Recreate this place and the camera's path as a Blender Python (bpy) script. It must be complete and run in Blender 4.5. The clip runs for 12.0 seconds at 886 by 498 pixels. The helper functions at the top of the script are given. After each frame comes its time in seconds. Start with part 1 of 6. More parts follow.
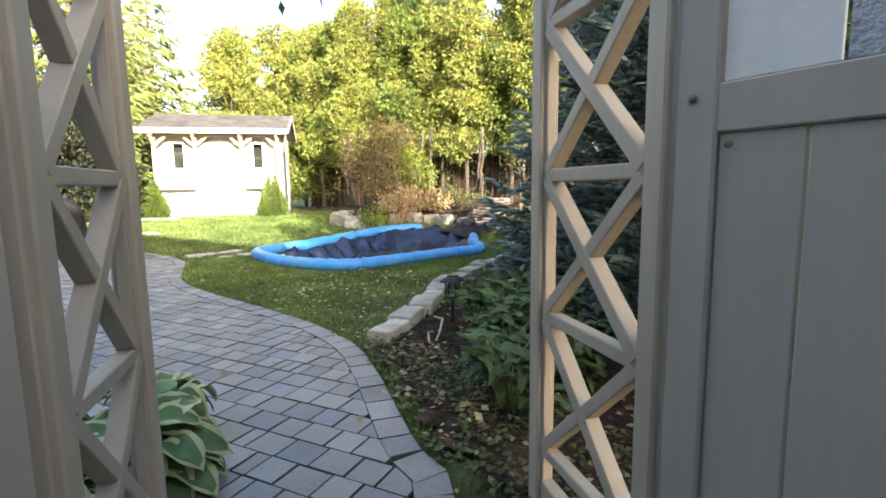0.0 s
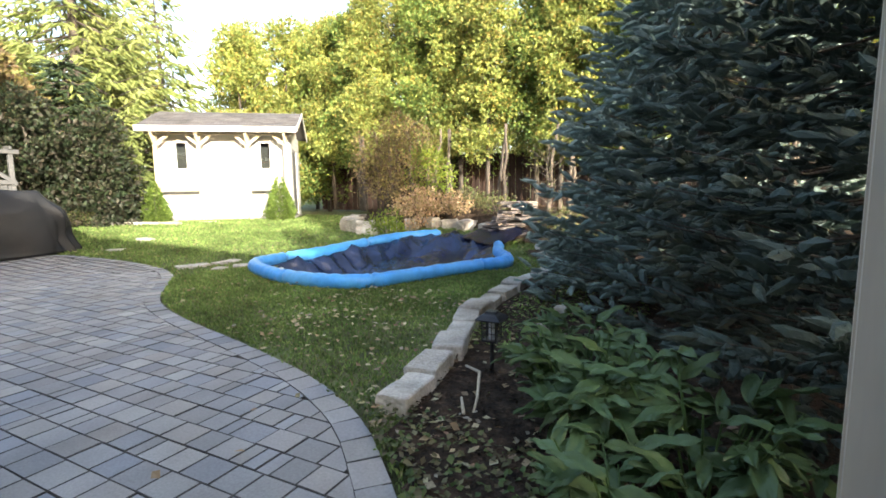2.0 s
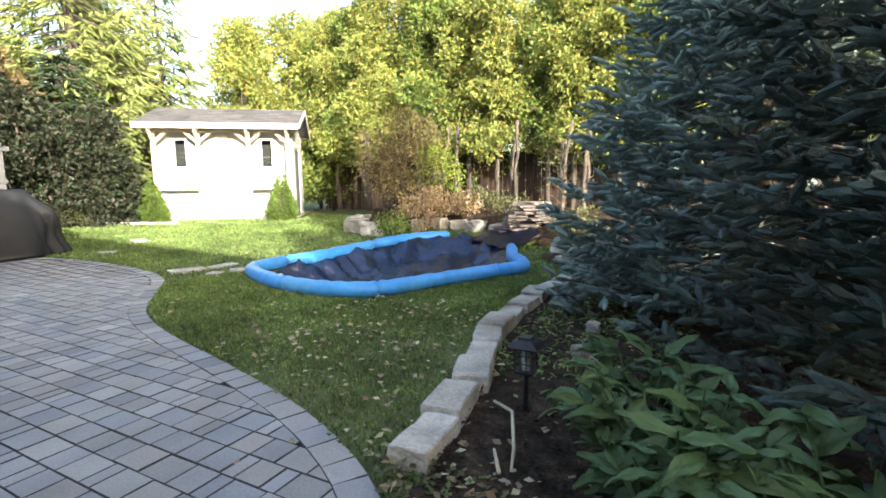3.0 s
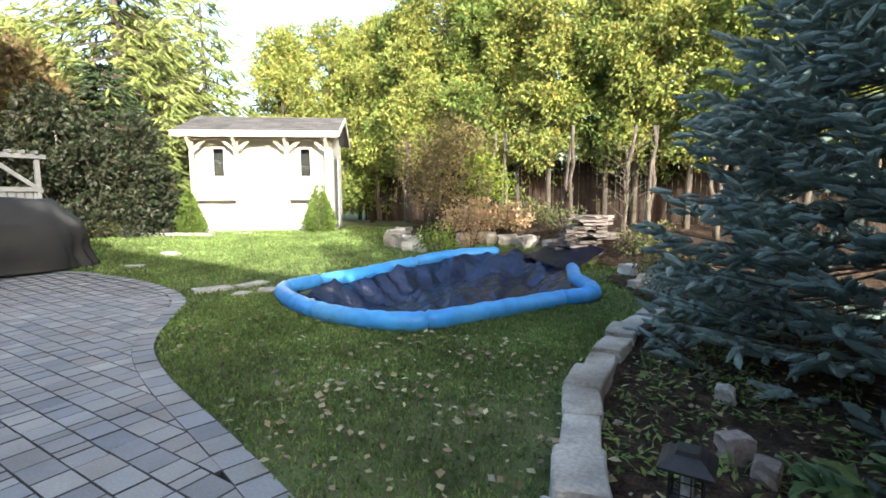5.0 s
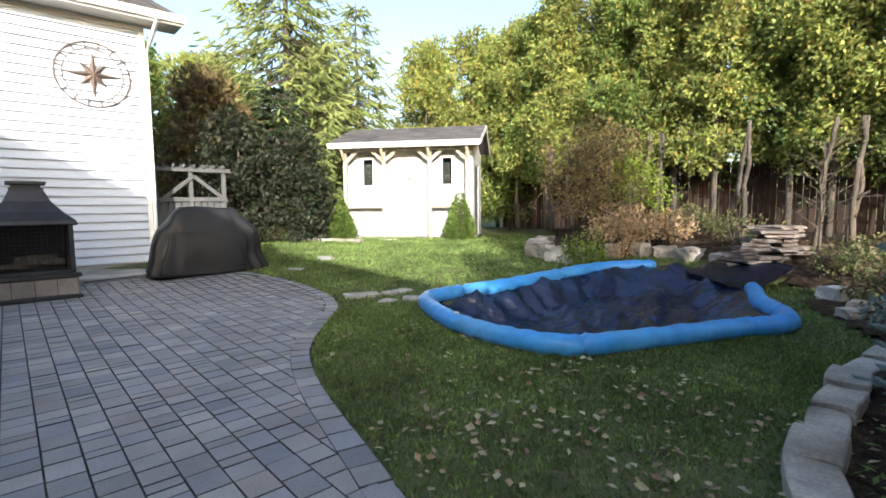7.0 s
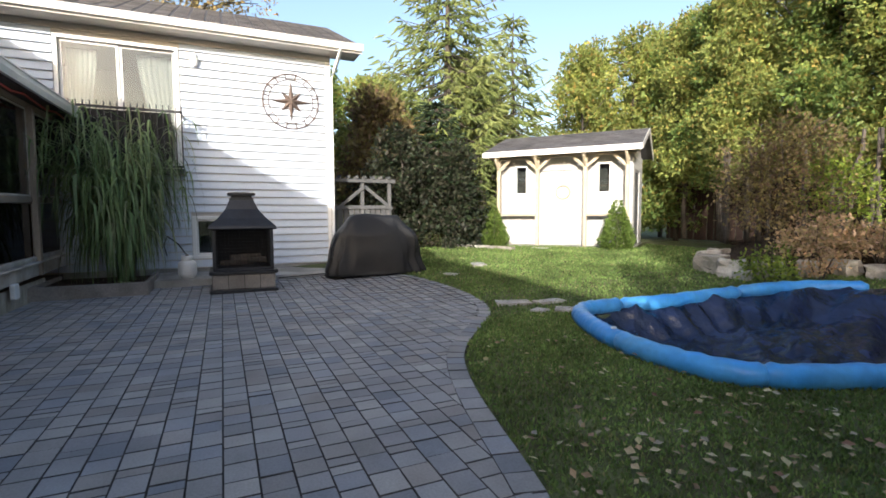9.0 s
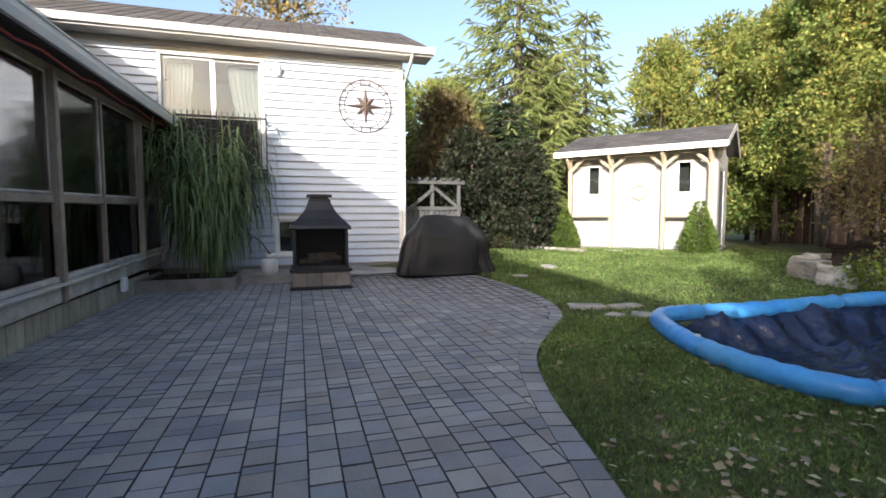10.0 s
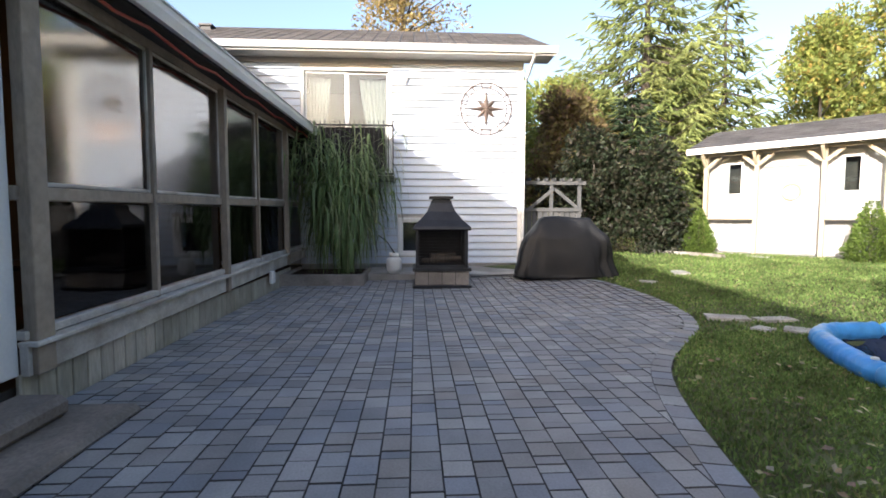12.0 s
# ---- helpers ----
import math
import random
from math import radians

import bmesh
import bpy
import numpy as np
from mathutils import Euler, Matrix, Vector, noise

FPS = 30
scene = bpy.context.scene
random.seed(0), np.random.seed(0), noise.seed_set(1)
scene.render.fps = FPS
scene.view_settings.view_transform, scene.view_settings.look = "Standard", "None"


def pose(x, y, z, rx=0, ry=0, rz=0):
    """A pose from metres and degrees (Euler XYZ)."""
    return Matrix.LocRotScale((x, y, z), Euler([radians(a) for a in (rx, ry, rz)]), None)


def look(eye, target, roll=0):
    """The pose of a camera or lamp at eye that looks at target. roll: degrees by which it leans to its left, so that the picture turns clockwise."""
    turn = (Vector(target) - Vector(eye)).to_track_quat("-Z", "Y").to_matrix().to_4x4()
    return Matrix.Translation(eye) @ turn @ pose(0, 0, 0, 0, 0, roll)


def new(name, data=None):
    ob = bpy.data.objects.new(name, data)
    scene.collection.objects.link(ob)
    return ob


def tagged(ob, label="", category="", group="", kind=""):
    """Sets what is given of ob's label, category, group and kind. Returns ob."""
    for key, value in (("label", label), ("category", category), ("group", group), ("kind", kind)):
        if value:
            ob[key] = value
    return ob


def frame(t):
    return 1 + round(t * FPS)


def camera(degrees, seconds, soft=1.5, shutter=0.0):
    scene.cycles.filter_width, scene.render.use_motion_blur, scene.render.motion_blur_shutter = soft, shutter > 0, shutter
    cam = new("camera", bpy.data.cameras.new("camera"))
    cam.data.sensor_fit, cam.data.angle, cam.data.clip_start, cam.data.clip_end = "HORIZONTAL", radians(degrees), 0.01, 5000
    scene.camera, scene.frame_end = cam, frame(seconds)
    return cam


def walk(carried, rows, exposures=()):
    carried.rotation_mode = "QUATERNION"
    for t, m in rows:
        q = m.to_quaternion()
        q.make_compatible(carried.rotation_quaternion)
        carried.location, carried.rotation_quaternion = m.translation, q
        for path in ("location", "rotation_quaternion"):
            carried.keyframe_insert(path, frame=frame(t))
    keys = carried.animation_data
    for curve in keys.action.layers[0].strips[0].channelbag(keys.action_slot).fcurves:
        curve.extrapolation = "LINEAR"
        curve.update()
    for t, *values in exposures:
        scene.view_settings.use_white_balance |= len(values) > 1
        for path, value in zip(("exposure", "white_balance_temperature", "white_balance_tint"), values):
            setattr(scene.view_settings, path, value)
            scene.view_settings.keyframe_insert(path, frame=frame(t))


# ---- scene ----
cam = camera(84.8, 12.0, soft=1.7)
PATH = [
    (0, (0.034, 0.064, 1.272), (-0.832, 1.848, 1.017), -0.8),
    (0.5, (-0.104, 0.304, 1.271), (-0.971, 2.089, 1.02), -0.7),
    (1, (-0.26, 0.568, 1.278), (-1.129, 2.352, 1.029), -0.7),
    (1.5, (-0.431, 0.806, 1.285), (-1.323, 2.578, 1.032), -0.5),
    (2, (-0.621, 1.07, 1.285), (-1.539, 2.83, 1.038), -0.7),
    (2.5, (-0.792, 1.295, 1.294), (-1.72, 3.049, 1.041), -0.7),
    (4.5, (-1.549, 2.128, 1.294), (-2.534, 3.855, 1.075), -0.3),
    (5, (-1.673, 2.286, 1.308), (-2.737, 3.967, 1.102), -0.3),
    (5.5, (-1.787, 2.367, 1.308), (-2.964, 3.972, 1.106), -0.3),
    (6, (-1.926, 2.426, 1.32), (-3.209, 3.948, 1.127), -0.4),
    (6.5, (-2.008, 2.452, 1.328), (-3.386, 3.89, 1.144), -0.5),
    (7, (-2.039, 2.47, 1.339), (-3.521, 3.802, 1.163), -0.5),
    (9, (-2.032, 2.396, 1.36), (-3.848, 3.22, 1.217), -0.2),
    (9.5, (-2.038, 2.368, 1.354), (-3.905, 3.071, 1.215), -0.2),
    (10, (-2.041, 2.333, 1.354), (-3.954, 2.902, 1.217), -0.1),
    (10.5, (-2.039, 2.298, 1.355), (-3.985, 2.738, 1.22), -0.1),
    (11, (-2.036, 2.269, 1.358), (-4.006, 2.589, 1.224), -0.0),
    (11.5, (-2.036, 2.244, 1.356), (-4.021, 2.455, 1.225), 0.0),
    (12, (-2.034, 2.213, 1.357), (-4.026, 2.327, 1.225), 0.1),
]
walk(cam, [(t, look(eye, target, roll)) for t, eye, target, roll in PATH], [(0.0, 2.55, 6800, 10), (1.0, 2.4, 6750, 10), (2.5, 2.4, 6450, 9), (5.0, 2.2, 6150, 8), (7.0, 1.6, 6050, 10), (9.5, 1.2, 6050, 13), (12.0, 1.55, 6100, 15)])

# ---- daylight: low autumn sun, clear pale sky ----
SUN_TO = Vector((1.0, -0.70, 0.364)).normalized()
world = bpy.data.worlds.new("sky")
scene.world = world
world.use_nodes = True
wn = world.node_tree.nodes
sky = wn.new("ShaderNodeTexSky")
sky.sky_type = 'NISHITA'
sky.sun_disc = False
sky.sun_elevation = math.asin(SUN_TO.z)
sky.sun_rotation = math.atan2(SUN_TO.x, SUN_TO.y)
sky.dust_density = 3.4
sky.ozone_density = 0.5
sky.air_density = 1.0
wn["Background"].inputs[1].default_value = 0.15
world.node_tree.links.new(sky.outputs[0], wn["Background"].inputs[0])
sun_data = bpy.data.lights.new("sun", 'SUN')
sun_data.energy = 3.5
sun_data.angle = radians(0.6)
sun_data.color = (1.0, 0.93, 0.80)
sun = new("sun", sun_data)
sun.matrix_world = look((20, -14, 20), Vector((20, -14, 20)) - SUN_TO)


# ---- materials ----
def mat(name, base, rough=0.7, metal=0.0, vary=0.25, scale=6.0, fine=60.0, bump=0.2, per_piece=0.0, island=0.0,
        tint=None, trans=0.0, coat=0.0, stain=None, stain_scale=1.2, dist=0.004, spec=0.5, stretch=(1, 1, 1), rand_cols=None):
    """A surface with two scales of variation, relief and optional per-piece change."""
    m = bpy.data.materials.new(name)
    m.use_nodes = True
    nt = m.node_tree
    n, l = nt.nodes, nt.links
    p = n["Principled BSDF"]
    p.inputs["Roughness"].default_value = rough
    p.inputs["Metallic"].default_value = metal
    p.inputs["Specular IOR Level"].default_value = spec
    if coat:
        p.inputs["Coat Weight"].default_value = coat
    tc = n.new("ShaderNodeTexCoord")
    mp = n.new("ShaderNodeMapping")
    mp.inputs["Scale"].default_value = stretch
    geo = n.new("ShaderNodeNewGeometry")
    l.new(geo.outputs["Position"], mp.inputs["Vector"])
    n1 = n.new("ShaderNodeTexNoise")
    n1.inputs["Scale"].default_value = scale
    n1.inputs["Detail"].default_value = 5
    n2 = n.new("ShaderNodeTexNoise")
    n2.inputs["Scale"].default_value = fine
    n2.inputs["Detail"].default_value = 3
    l.new(mp.outputs[0], n1.inputs["Vector"])
    l.new(mp.outputs[0], n2.inputs["Vector"])
    r1 = n.new("ShaderNodeMapRange")
    r1.inputs[1].default_value, r1.inputs[2].default_value = 0.3, 0.7
    r1.inputs[3].default_value, r1.inputs[4].default_value = 1 - vary, 1 + vary
    l.new(n1.outputs[0], r1.inputs[0])
    r2 = n.new("ShaderNodeMapRange")
    r2.inputs[1].default_value, r2.inputs[2].default_value = 0.3, 0.7
    r2.inputs[3].default_value, r2.inputs[4].default_value = 1 - vary * 0.7, 1 + vary * 0.7
    l.new(n2.outputs[0], r2.inputs[0])
    mul = n.new("ShaderNodeMath")
    mul.operation = 'MULTIPLY'
    l.new(r1.outputs[0], mul.inputs[0])
    l.new(r2.outputs[0], mul.inputs[1])
    val = mul.outputs[0]
    source = None
    if per_piece or island or rand_cols:
        if island:
            source = geo.outputs["Random Per Island"]
        else:
            oi = n.new("ShaderNodeObjectInfo")
            source = oi.outputs["Random"]
        amount = per_piece or island
        r3 = n.new("ShaderNodeMapRange")
        r3.inputs[3].default_value, r3.inputs[4].default_value = 1 - amount, 1 + amount
        l.new(source, r3.inputs[0])
        mul2 = n.new("ShaderNodeMath")
        mul2.operation = 'MULTIPLY'
        l.new(val, mul2.inputs[0])
        l.new(r3.outputs[0], mul2.inputs[1])
        val = mul2.outputs[0]
    col = n.new("ShaderNodeVectorMath")
    col.operation = 'SCALE'
    if rand_cols:
        ramp = n.new("ShaderNodeValToRGB")
        ramp.color_ramp.interpolation = 'LINEAR'
        els = ramp.color_ramp.elements
        els[0].color, els[1].color = (*rand_cols[0], 1), (*rand_cols[-1], 1)
        for i, c in enumerate(rand_cols[1:-1]):
            els.new((i + 1) / (len(rand_cols) - 1)).color = (*c, 1)
        scr = n.new("ShaderNodeMath")
        scr.operation = 'MULTIPLY_ADD'
        scr.inputs[1].default_value, scr.inputs[2].default_value = 7.31, 0.37
        l.new(source, scr.inputs[0])
        frac = n.new("ShaderNodeMath")
        frac.operation = 'FRACT'
        l.new(scr.outputs[0], frac.inputs[0])
        l.new(frac.outputs[0], ramp.inputs[0])
        l.new(ramp.outputs[0], col.inputs[0])
    elif tint or stain:
        n3 = n.new("ShaderNodeTexNoise")
        n3.inputs["Scale"].default_value = stain_scale
        n3.inputs["Detail"].default_value = 6
        l.new(geo.outputs["Position"], n3.inputs["Vector"])
        r4 = n.new("ShaderNodeMapRange")
        r4.inputs[1].default_value, r4.inputs[2].default_value = 0.42, 0.66
        l.new(n3.outputs[0], r4.inputs[0])
        mx = n.new("ShaderNodeMix")
        mx.data_type = 'RGBA'
        mx.inputs[6].default_value = (*base, 1)
        mx.inputs[7].default_value = (*(tint or stain), 1)
        l.new(r4.outputs[0], mx.inputs[0])
        l.new(mx.outputs[2], col.inputs[0])
    else:
        col.inputs[0].default_value = base
    l.new(val, col.inputs["Scale"])
    l.new(col.outputs[0], p.inputs["Base Color"])
    if bump:
        b = n.new("ShaderNodeBump")
        b.inputs["Strength"].default_value = bump
        b.inputs["Distance"].default_value = dist
        l.new(n2.outputs[0], b.inputs["Height"])
        l.new(b.outputs[0], p.inputs["Normal"])
    if trans:
        tr = n.new("ShaderNodeBsdfTranslucent")
        l.new(col.outputs[0], tr.inputs[0])
        ms = n.new("ShaderNodeMixShader")
        ms.inputs[0].default_value = trans
        out = n["Material Output"]
        l.new(p.outputs[0], ms.inputs[1])
        l.new(tr.outputs[0], ms.inputs[2])
        l.new(ms.outputs[0], out.inputs[0])
    return m


def pane_mat(name, clear, tint, rough):
    """Window pane: part see-through, part gloss."""
    m = bpy.data.materials.new(name)
    m.use_nodes = True
    n, l = m.node_tree.nodes, m.node_tree.links
    n.remove(n["Principled BSDF"])
    t = n.new("ShaderNodeBsdfTransparent")
    t.inputs[0].default_value = (*tint, 1)
    g = n.new("ShaderNodeBsdfGlossy")
    g.inputs["Roughness"].default_value = rough
    g.inputs[0].default_value = (0.95, 0.95, 0.95, 1)
    f = n.new("ShaderNodeFresnel")
    f.inputs[0].default_value = 1.5
    a = n.new("ShaderNodeMath")
    a.operation = 'ADD'
    a.use_clamp = True
    a.inputs[1].default_value = clear
    l.new(f.outputs[0], a.inputs[0])
    nz = n.new("ShaderNodeTexNoise")
    nz.inputs["Scale"].default_value = 1.6
    geo = n.new("ShaderNodeNewGeometry")
    l.new(geo.outputs["Position"], nz.inputs["Vector"])
    b = n.new("ShaderNodeBump")
    b.inputs["Strength"].default_value = 0.06
    b.inputs["Distance"].default_value = 0.05
    l.new(nz.outputs[0], b.inputs["Height"])
    l.new(b.outputs[0], g.inputs["Normal"])
    s = n.new("ShaderNodeMixShader")
    l.new(a.outputs[0], s.inputs[0])
    l.new(t.outputs[0], s.inputs[1])
    l.new(g.outputs[0], s.inputs[2])
    l.new(s.outputs[0], n["Material Output"].inputs[0])
    return m


M_SOIL = mat("lawn_soil", (0.11, 0.115, 0.055), 0.95, vary=0.4, scale=3, fine=90, bump=0.7, tint=(0.09, 0.115, 0.045), dist=0.02, spec=0.1)
M_GRASS = mat("grass_blades", (0.07, 0.14, 0.025), 0.6, vary=0.35, scale=1.3, fine=9, bump=0, island=0.35, trans=0.35, spec=0.25,
              rand_cols=[(0.10, 0.165, 0.045), (0.145, 0.22, 0.055), (0.175, 0.235, 0.07), (0.11, 0.18, 0.045), (0.24, 0.23, 0.10)])
M_MULCH = mat("bark_mulch", (0.035, 0.025, 0.018), 0.95, vary=0.6, scale=9, fine=55, bump=1.0, tint=(0.07, 0.045, 0.03), stain_scale=14, dist=0.03, spec=0.15)
M_JOINT = mat("paver_bed", (0.022, 0.02, 0.018), 0.95, vary=0.3, scale=5, fine=70, bump=0.6, spec=0.1)
M_PAVER = mat("concrete_paver", (0.27, 0.26, 0.26), 0.75, vary=0.16, scale=2.2, fine=75, bump=0.55, per_piece=0.16, dist=0.004, spec=0.35,
              rand_cols=[(0.28, 0.265, 0.255), (0.205, 0.215, 0.24), (0.30, 0.285, 0.27), (0.245, 0.245, 0.25), (0.29, 0.265, 0.245), (0.19, 0.20, 0.225)])
M_PAVER_J = mat("concrete_paver_rest", (0.27, 0.26, 0.26), 0.75, vary=0.16, scale=2.2, fine=75, bump=0.55, island=0.16, dist=0.004, spec=0.35,
                rand_cols=[(0.28, 0.265, 0.255), (0.205, 0.215, 0.24), (0.30, 0.285, 0.27), (0.245, 0.245, 0.25), (0.29, 0.265, 0.245), (0.19, 0.20, 0.225)])
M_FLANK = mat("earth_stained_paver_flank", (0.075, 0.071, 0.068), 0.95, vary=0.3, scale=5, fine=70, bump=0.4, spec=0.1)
M_STONE = mat("limestone", (0.46, 0.44, 0.40), 0.85, vary=0.28, scale=4, fine=45, bump=0.8, per_piece=0.15, stain=(0.24, 0.21, 0.17), dist=0.012)
M_SLATE = mat("flagstone", (0.17, 0.145, 0.13), 0.8, vary=0.3, scale=5, fine=40, bump=0.7, per_piece=0.3, stain=(0.15, 0.12, 0.11), dist=0.012)
M_GATE = mat("taupe_painted_wood", (0.42, 0.36, 0.29), 0.55, vary=0.07, scale=3, fine=40, bump=0.25, stain=(0.37, 0.315, 0.25), stretch=(1, 1, 0.12), dist=0.002)
M_GATE_PANEL = mat("grey_painted_board", (0.40, 0.36, 0.31), 0.5, vary=0.05, scale=3, fine=30, bump=0.2, stretch=(1, 1, 0.1), dist=0.002)
M_BLACK = mat("black_iron", (0.02, 0.02, 0.022), 0.45, metal=0.3, vary=0.3, scale=8, fine=80, bump=0.3)
M_HOOD = mat("matt_black_steel", (0.025, 0.026, 0.03), 0.5, metal=0.4, vary=0.35, scale=3, fine=50, bump=0.3)
M_SOOT_DARK = mat("soot_and_dark_sheets", (0.008, 0.008, 0.008), 0.9, vary=0.3, bump=0.2)
M_COVER = mat("black_vinyl_cover", (0.009, 0.009, 0.0105), 0.5, vary=0.25, scale=2.5, fine=120, bump=0.2, stain=(0.014, 0.014, 0.014), spec=0.35)
# white siding; the blue of skylit shade is mixed into its base colour
M_SIDING = mat("white_siding_skylight_blue", (0.50, 0.555, 0.635), 0.5, vary=0.05, scale=1.5, fine=40, bump=0.1, stretch=(1, 0.2, 1), per_piece=0.03, dist=0.002)
M_WHITE = mat("white_trim_paint", (0.78, 0.77, 0.74), 0.45, vary=0.05, scale=2, fine=40, bump=0.1, dist=0.002)
M_SOFFIT = mat("beige_soffit", (0.50, 0.46, 0.41), 0.6, vary=0.06, scale=2, fine=30, bump=0.1)
M_SHINGLE = mat("grey_asphalt_shingle", (0.075, 0.072, 0.076), 0.9, vary=0.3, scale=2, fine=60, bump=0.8, island=0.25, dist=0.006)
M_SHED = mat("white_shed_paint", (0.45, 0.445, 0.435), 0.6, vary=0.06, scale=2, fine=40, bump=0.2, per_piece=0.04, dist=0.003)
M_CREAM = mat("cream_timber", (0.46, 0.39, 0.28), 0.6, vary=0.12, scale=3, fine=30, bump=0.3, dist=0.003)
M_TIMBER = mat("weathered_timber", (0.32, 0.255, 0.19), 0.75, vary=0.2, scale=4, fine=50, bump=0.4, stretch=(0.3, 1, 0.3), stain=(0.23, 0.19, 0.15), per_piece=0.1)
M_SILL = mat("worn_grey_sill", (0.50, 0.48, 0.44), 0.75, vary=0.18, scale=3, fine=40, bump=0.4, stain=(0.32, 0.27, 0.22), stain_scale=2.5)
M_SKIRT = mat("skirting_board", (0.43, 0.39, 0.32), 0.8, vary=0.2, scale=4, fine=40, bump=0.4, stretch=(1, 1, 0.2), per_piece=0.18, stain=(0.28, 0.26, 0.2))
M_CONC = mat("concrete", (0.33, 0.32, 0.30), 0.9, vary=0.2, scale=2, fine=50, bump=0.5, stain=(0.22, 0.21, 0.19))
M_BROWNSTONE = mat("brown_step_stone", (0.22, 0.18, 0.15), 0.85, vary=0.25, scale=3, fine=45, bump=0.5, stain=(0.14, 0.12, 0.10))
M_BLOCK = mat("brown_stone_plinth", (0.24, 0.215, 0.19), 0.9, vary=0.25, scale=3, fine=40, bump=0.5, stain=(0.16, 0.14, 0.12))
M_TUBE = mat("blue_vinyl_tube", (0.05, 0.29, 0.72), 0.32, vary=0.12, scale=5, fine=14, bump=0.35, stain=(0.09, 0.34, 0.68), dist=0.02)
M_LINER = mat("navy_pool_cover", (0.008, 0.016, 0.05), 0.16, vary=0.3, scale=2.5, fine=7, bump=0.7, stain=(0.02, 0.03, 0.075), dist=0.06)
M_TANK = mat("white_gas_bottle_paint", (0.62, 0.63, 0.62), 0.4, vary=0.08, scale=6, fine=40, bump=0.1)
# red-brown, darkened to include the shade below the hedge crowns
M_FENCE = mat("red_brown_fence_shaded", (0.035, 0.018, 0.012), 0.8, vary=0.3, scale=3, fine=40, bump=0.4, stretch=(1, 1, 0.15), per_piece=0.25)
# weathered grey lowered so the sunlit trellis looks shaded
M_GREYWOOD_SHADE = mat("grey_weathered_wood_shade", (0.085, 0.085, 0.085), 0.85, vary=0.2, scale=3, fine=40, bump=0.4)
M_BARK = mat("bark", (0.075, 0.062, 0.05), 0.95, vary=0.4, scale=6, fine=40, bump=0.9, dist=0.02, stretch=(1, 1, 0.3))
# the shade of unlit rooms and eaves is put into this dark colour
M_UNLIT = mat("shade_darkened_interior", (0.05, 0.042, 0.035), 0.9, vary=0.15, bump=0.1)
M_ROOM = mat("beige_room_paint", (0.34, 0.28, 0.21), 0.9, vary=0.05, bump=0.05)
M_CURTAIN = mat("cream_curtain", (0.46, 0.43, 0.38), 0.9, vary=0.08, bump=0.2, trans=0.2)
M_BRONZE = mat("antique_bronze", (0.16, 0.12, 0.10), 0.5, metal=0.6, vary=0.3, scale=10, fine=80, bump=0.3)
M_RED = mat("red_cable", (0.35, 0.03, 0.02), 0.5, vary=0.1, bump=0)
M_TEAL = mat("dull_teal_fabric", (0.05, 0.10, 0.09), 0.9, vary=0.2, bump=0.2)
M_STRAW = mat("dry_straw", (0.50, 0.42, 0.30), 0.8, vary=0.2, bump=0.2)
M_LITTER = mat("fallen_leaf", (0.3, 0.22, 0.1), 0.7, vary=0.2, scale=10, fine=60, bump=0.1, island=0.3, trans=0.15,
               rand_cols=[(0.36, 0.30, 0.18), (0.26, 0.17, 0.09), (0.42, 0.37, 0.24), (0.30, 0.28, 0.14), (0.20, 0.10, 0.06), (0.34, 0.32, 0.25)])
M_PLASTIC = pane_mat("clear_vinyl_sheet", 0.14, (0.5, 0.46, 0.42), 0.09)
M_SCREEN = pane_mat("dark_insect_screen", 0.0, (0.22, 0.22, 0.23), 0.03)
M_GLASS = pane_mat("window_glass", 0.02, (0.9, 0.95, 0.95), 0.02)
M_LEAD = mat("frosted_bevel_glass", (0.42, 0.44, 0.47), 0.2, vary=0.2, scale=30, fine=90, bump=1.0, dist=0.01)


def leaf_mat(name, cols, trans=0.35, rough=0.55, vary=0.3, spec=0.3):
    return mat(name, cols[0], rough, vary=vary, scale=0.9, fine=7, bump=0, island=0.25, trans=trans, rand_cols=cols, spec=spec)


L_HEDGE = leaf_mat("yellow_green_leaves", [(0.19, 0.245, 0.06), (0.27, 0.30, 0.075), (0.14, 0.20, 0.055), (0.32, 0.32, 0.085), (0.18, 0.24, 0.065), (0.36, 0.25, 0.07)], vary=0.25)
L_CEDAR = leaf_mat("cedar_sprays", [(0.11, 0.175, 0.045), (0.15, 0.21, 0.05), (0.09, 0.15, 0.04), (0.19, 0.24, 0.055), (0.24, 0.19, 0.05)], vary=0.2)
L_BLUE = mat("blue_spruce_needles", (0.15, 0.205, 0.185), 0.6, vary=0.3, scale=2.2, fine=40, bump=0.6, trans=0.05, tint=(0.20, 0.26, 0.235), stain_scale=1.7, spec=0.25, dist=0.01)
# darker copy of the blue spruce needles, for the tree standing in shade
L_BLUE_SHADED = mat("blue_spruce_needles_shaded", (0.042, 0.06, 0.05), 0.6, vary=0.3, scale=2.2, fine=40, bump=0.6, trans=0.05, tint=(0.068, 0.093, 0.08), stain_scale=1.7, spec=0.25, dist=0.01)
# fir needles darkened to hold a shadow the sun here doesn't cast
L_SHADED_FIR = mat("shaded_fir_needles", (0.028, 0.045, 0.02), 0.6, vary=0.3, scale=1.2, fine=6, bump=0, trans=0.1, spec=0.2)
L_SPRUCE = mat("norway_spruce_needles", (0.15, 0.19, 0.055), 0.6, vary=0.3, scale=1.2, fine=5, bump=0, trans=0.15, tint=(0.22, 0.25, 0.08), stain_scale=.8, spec=0.25)
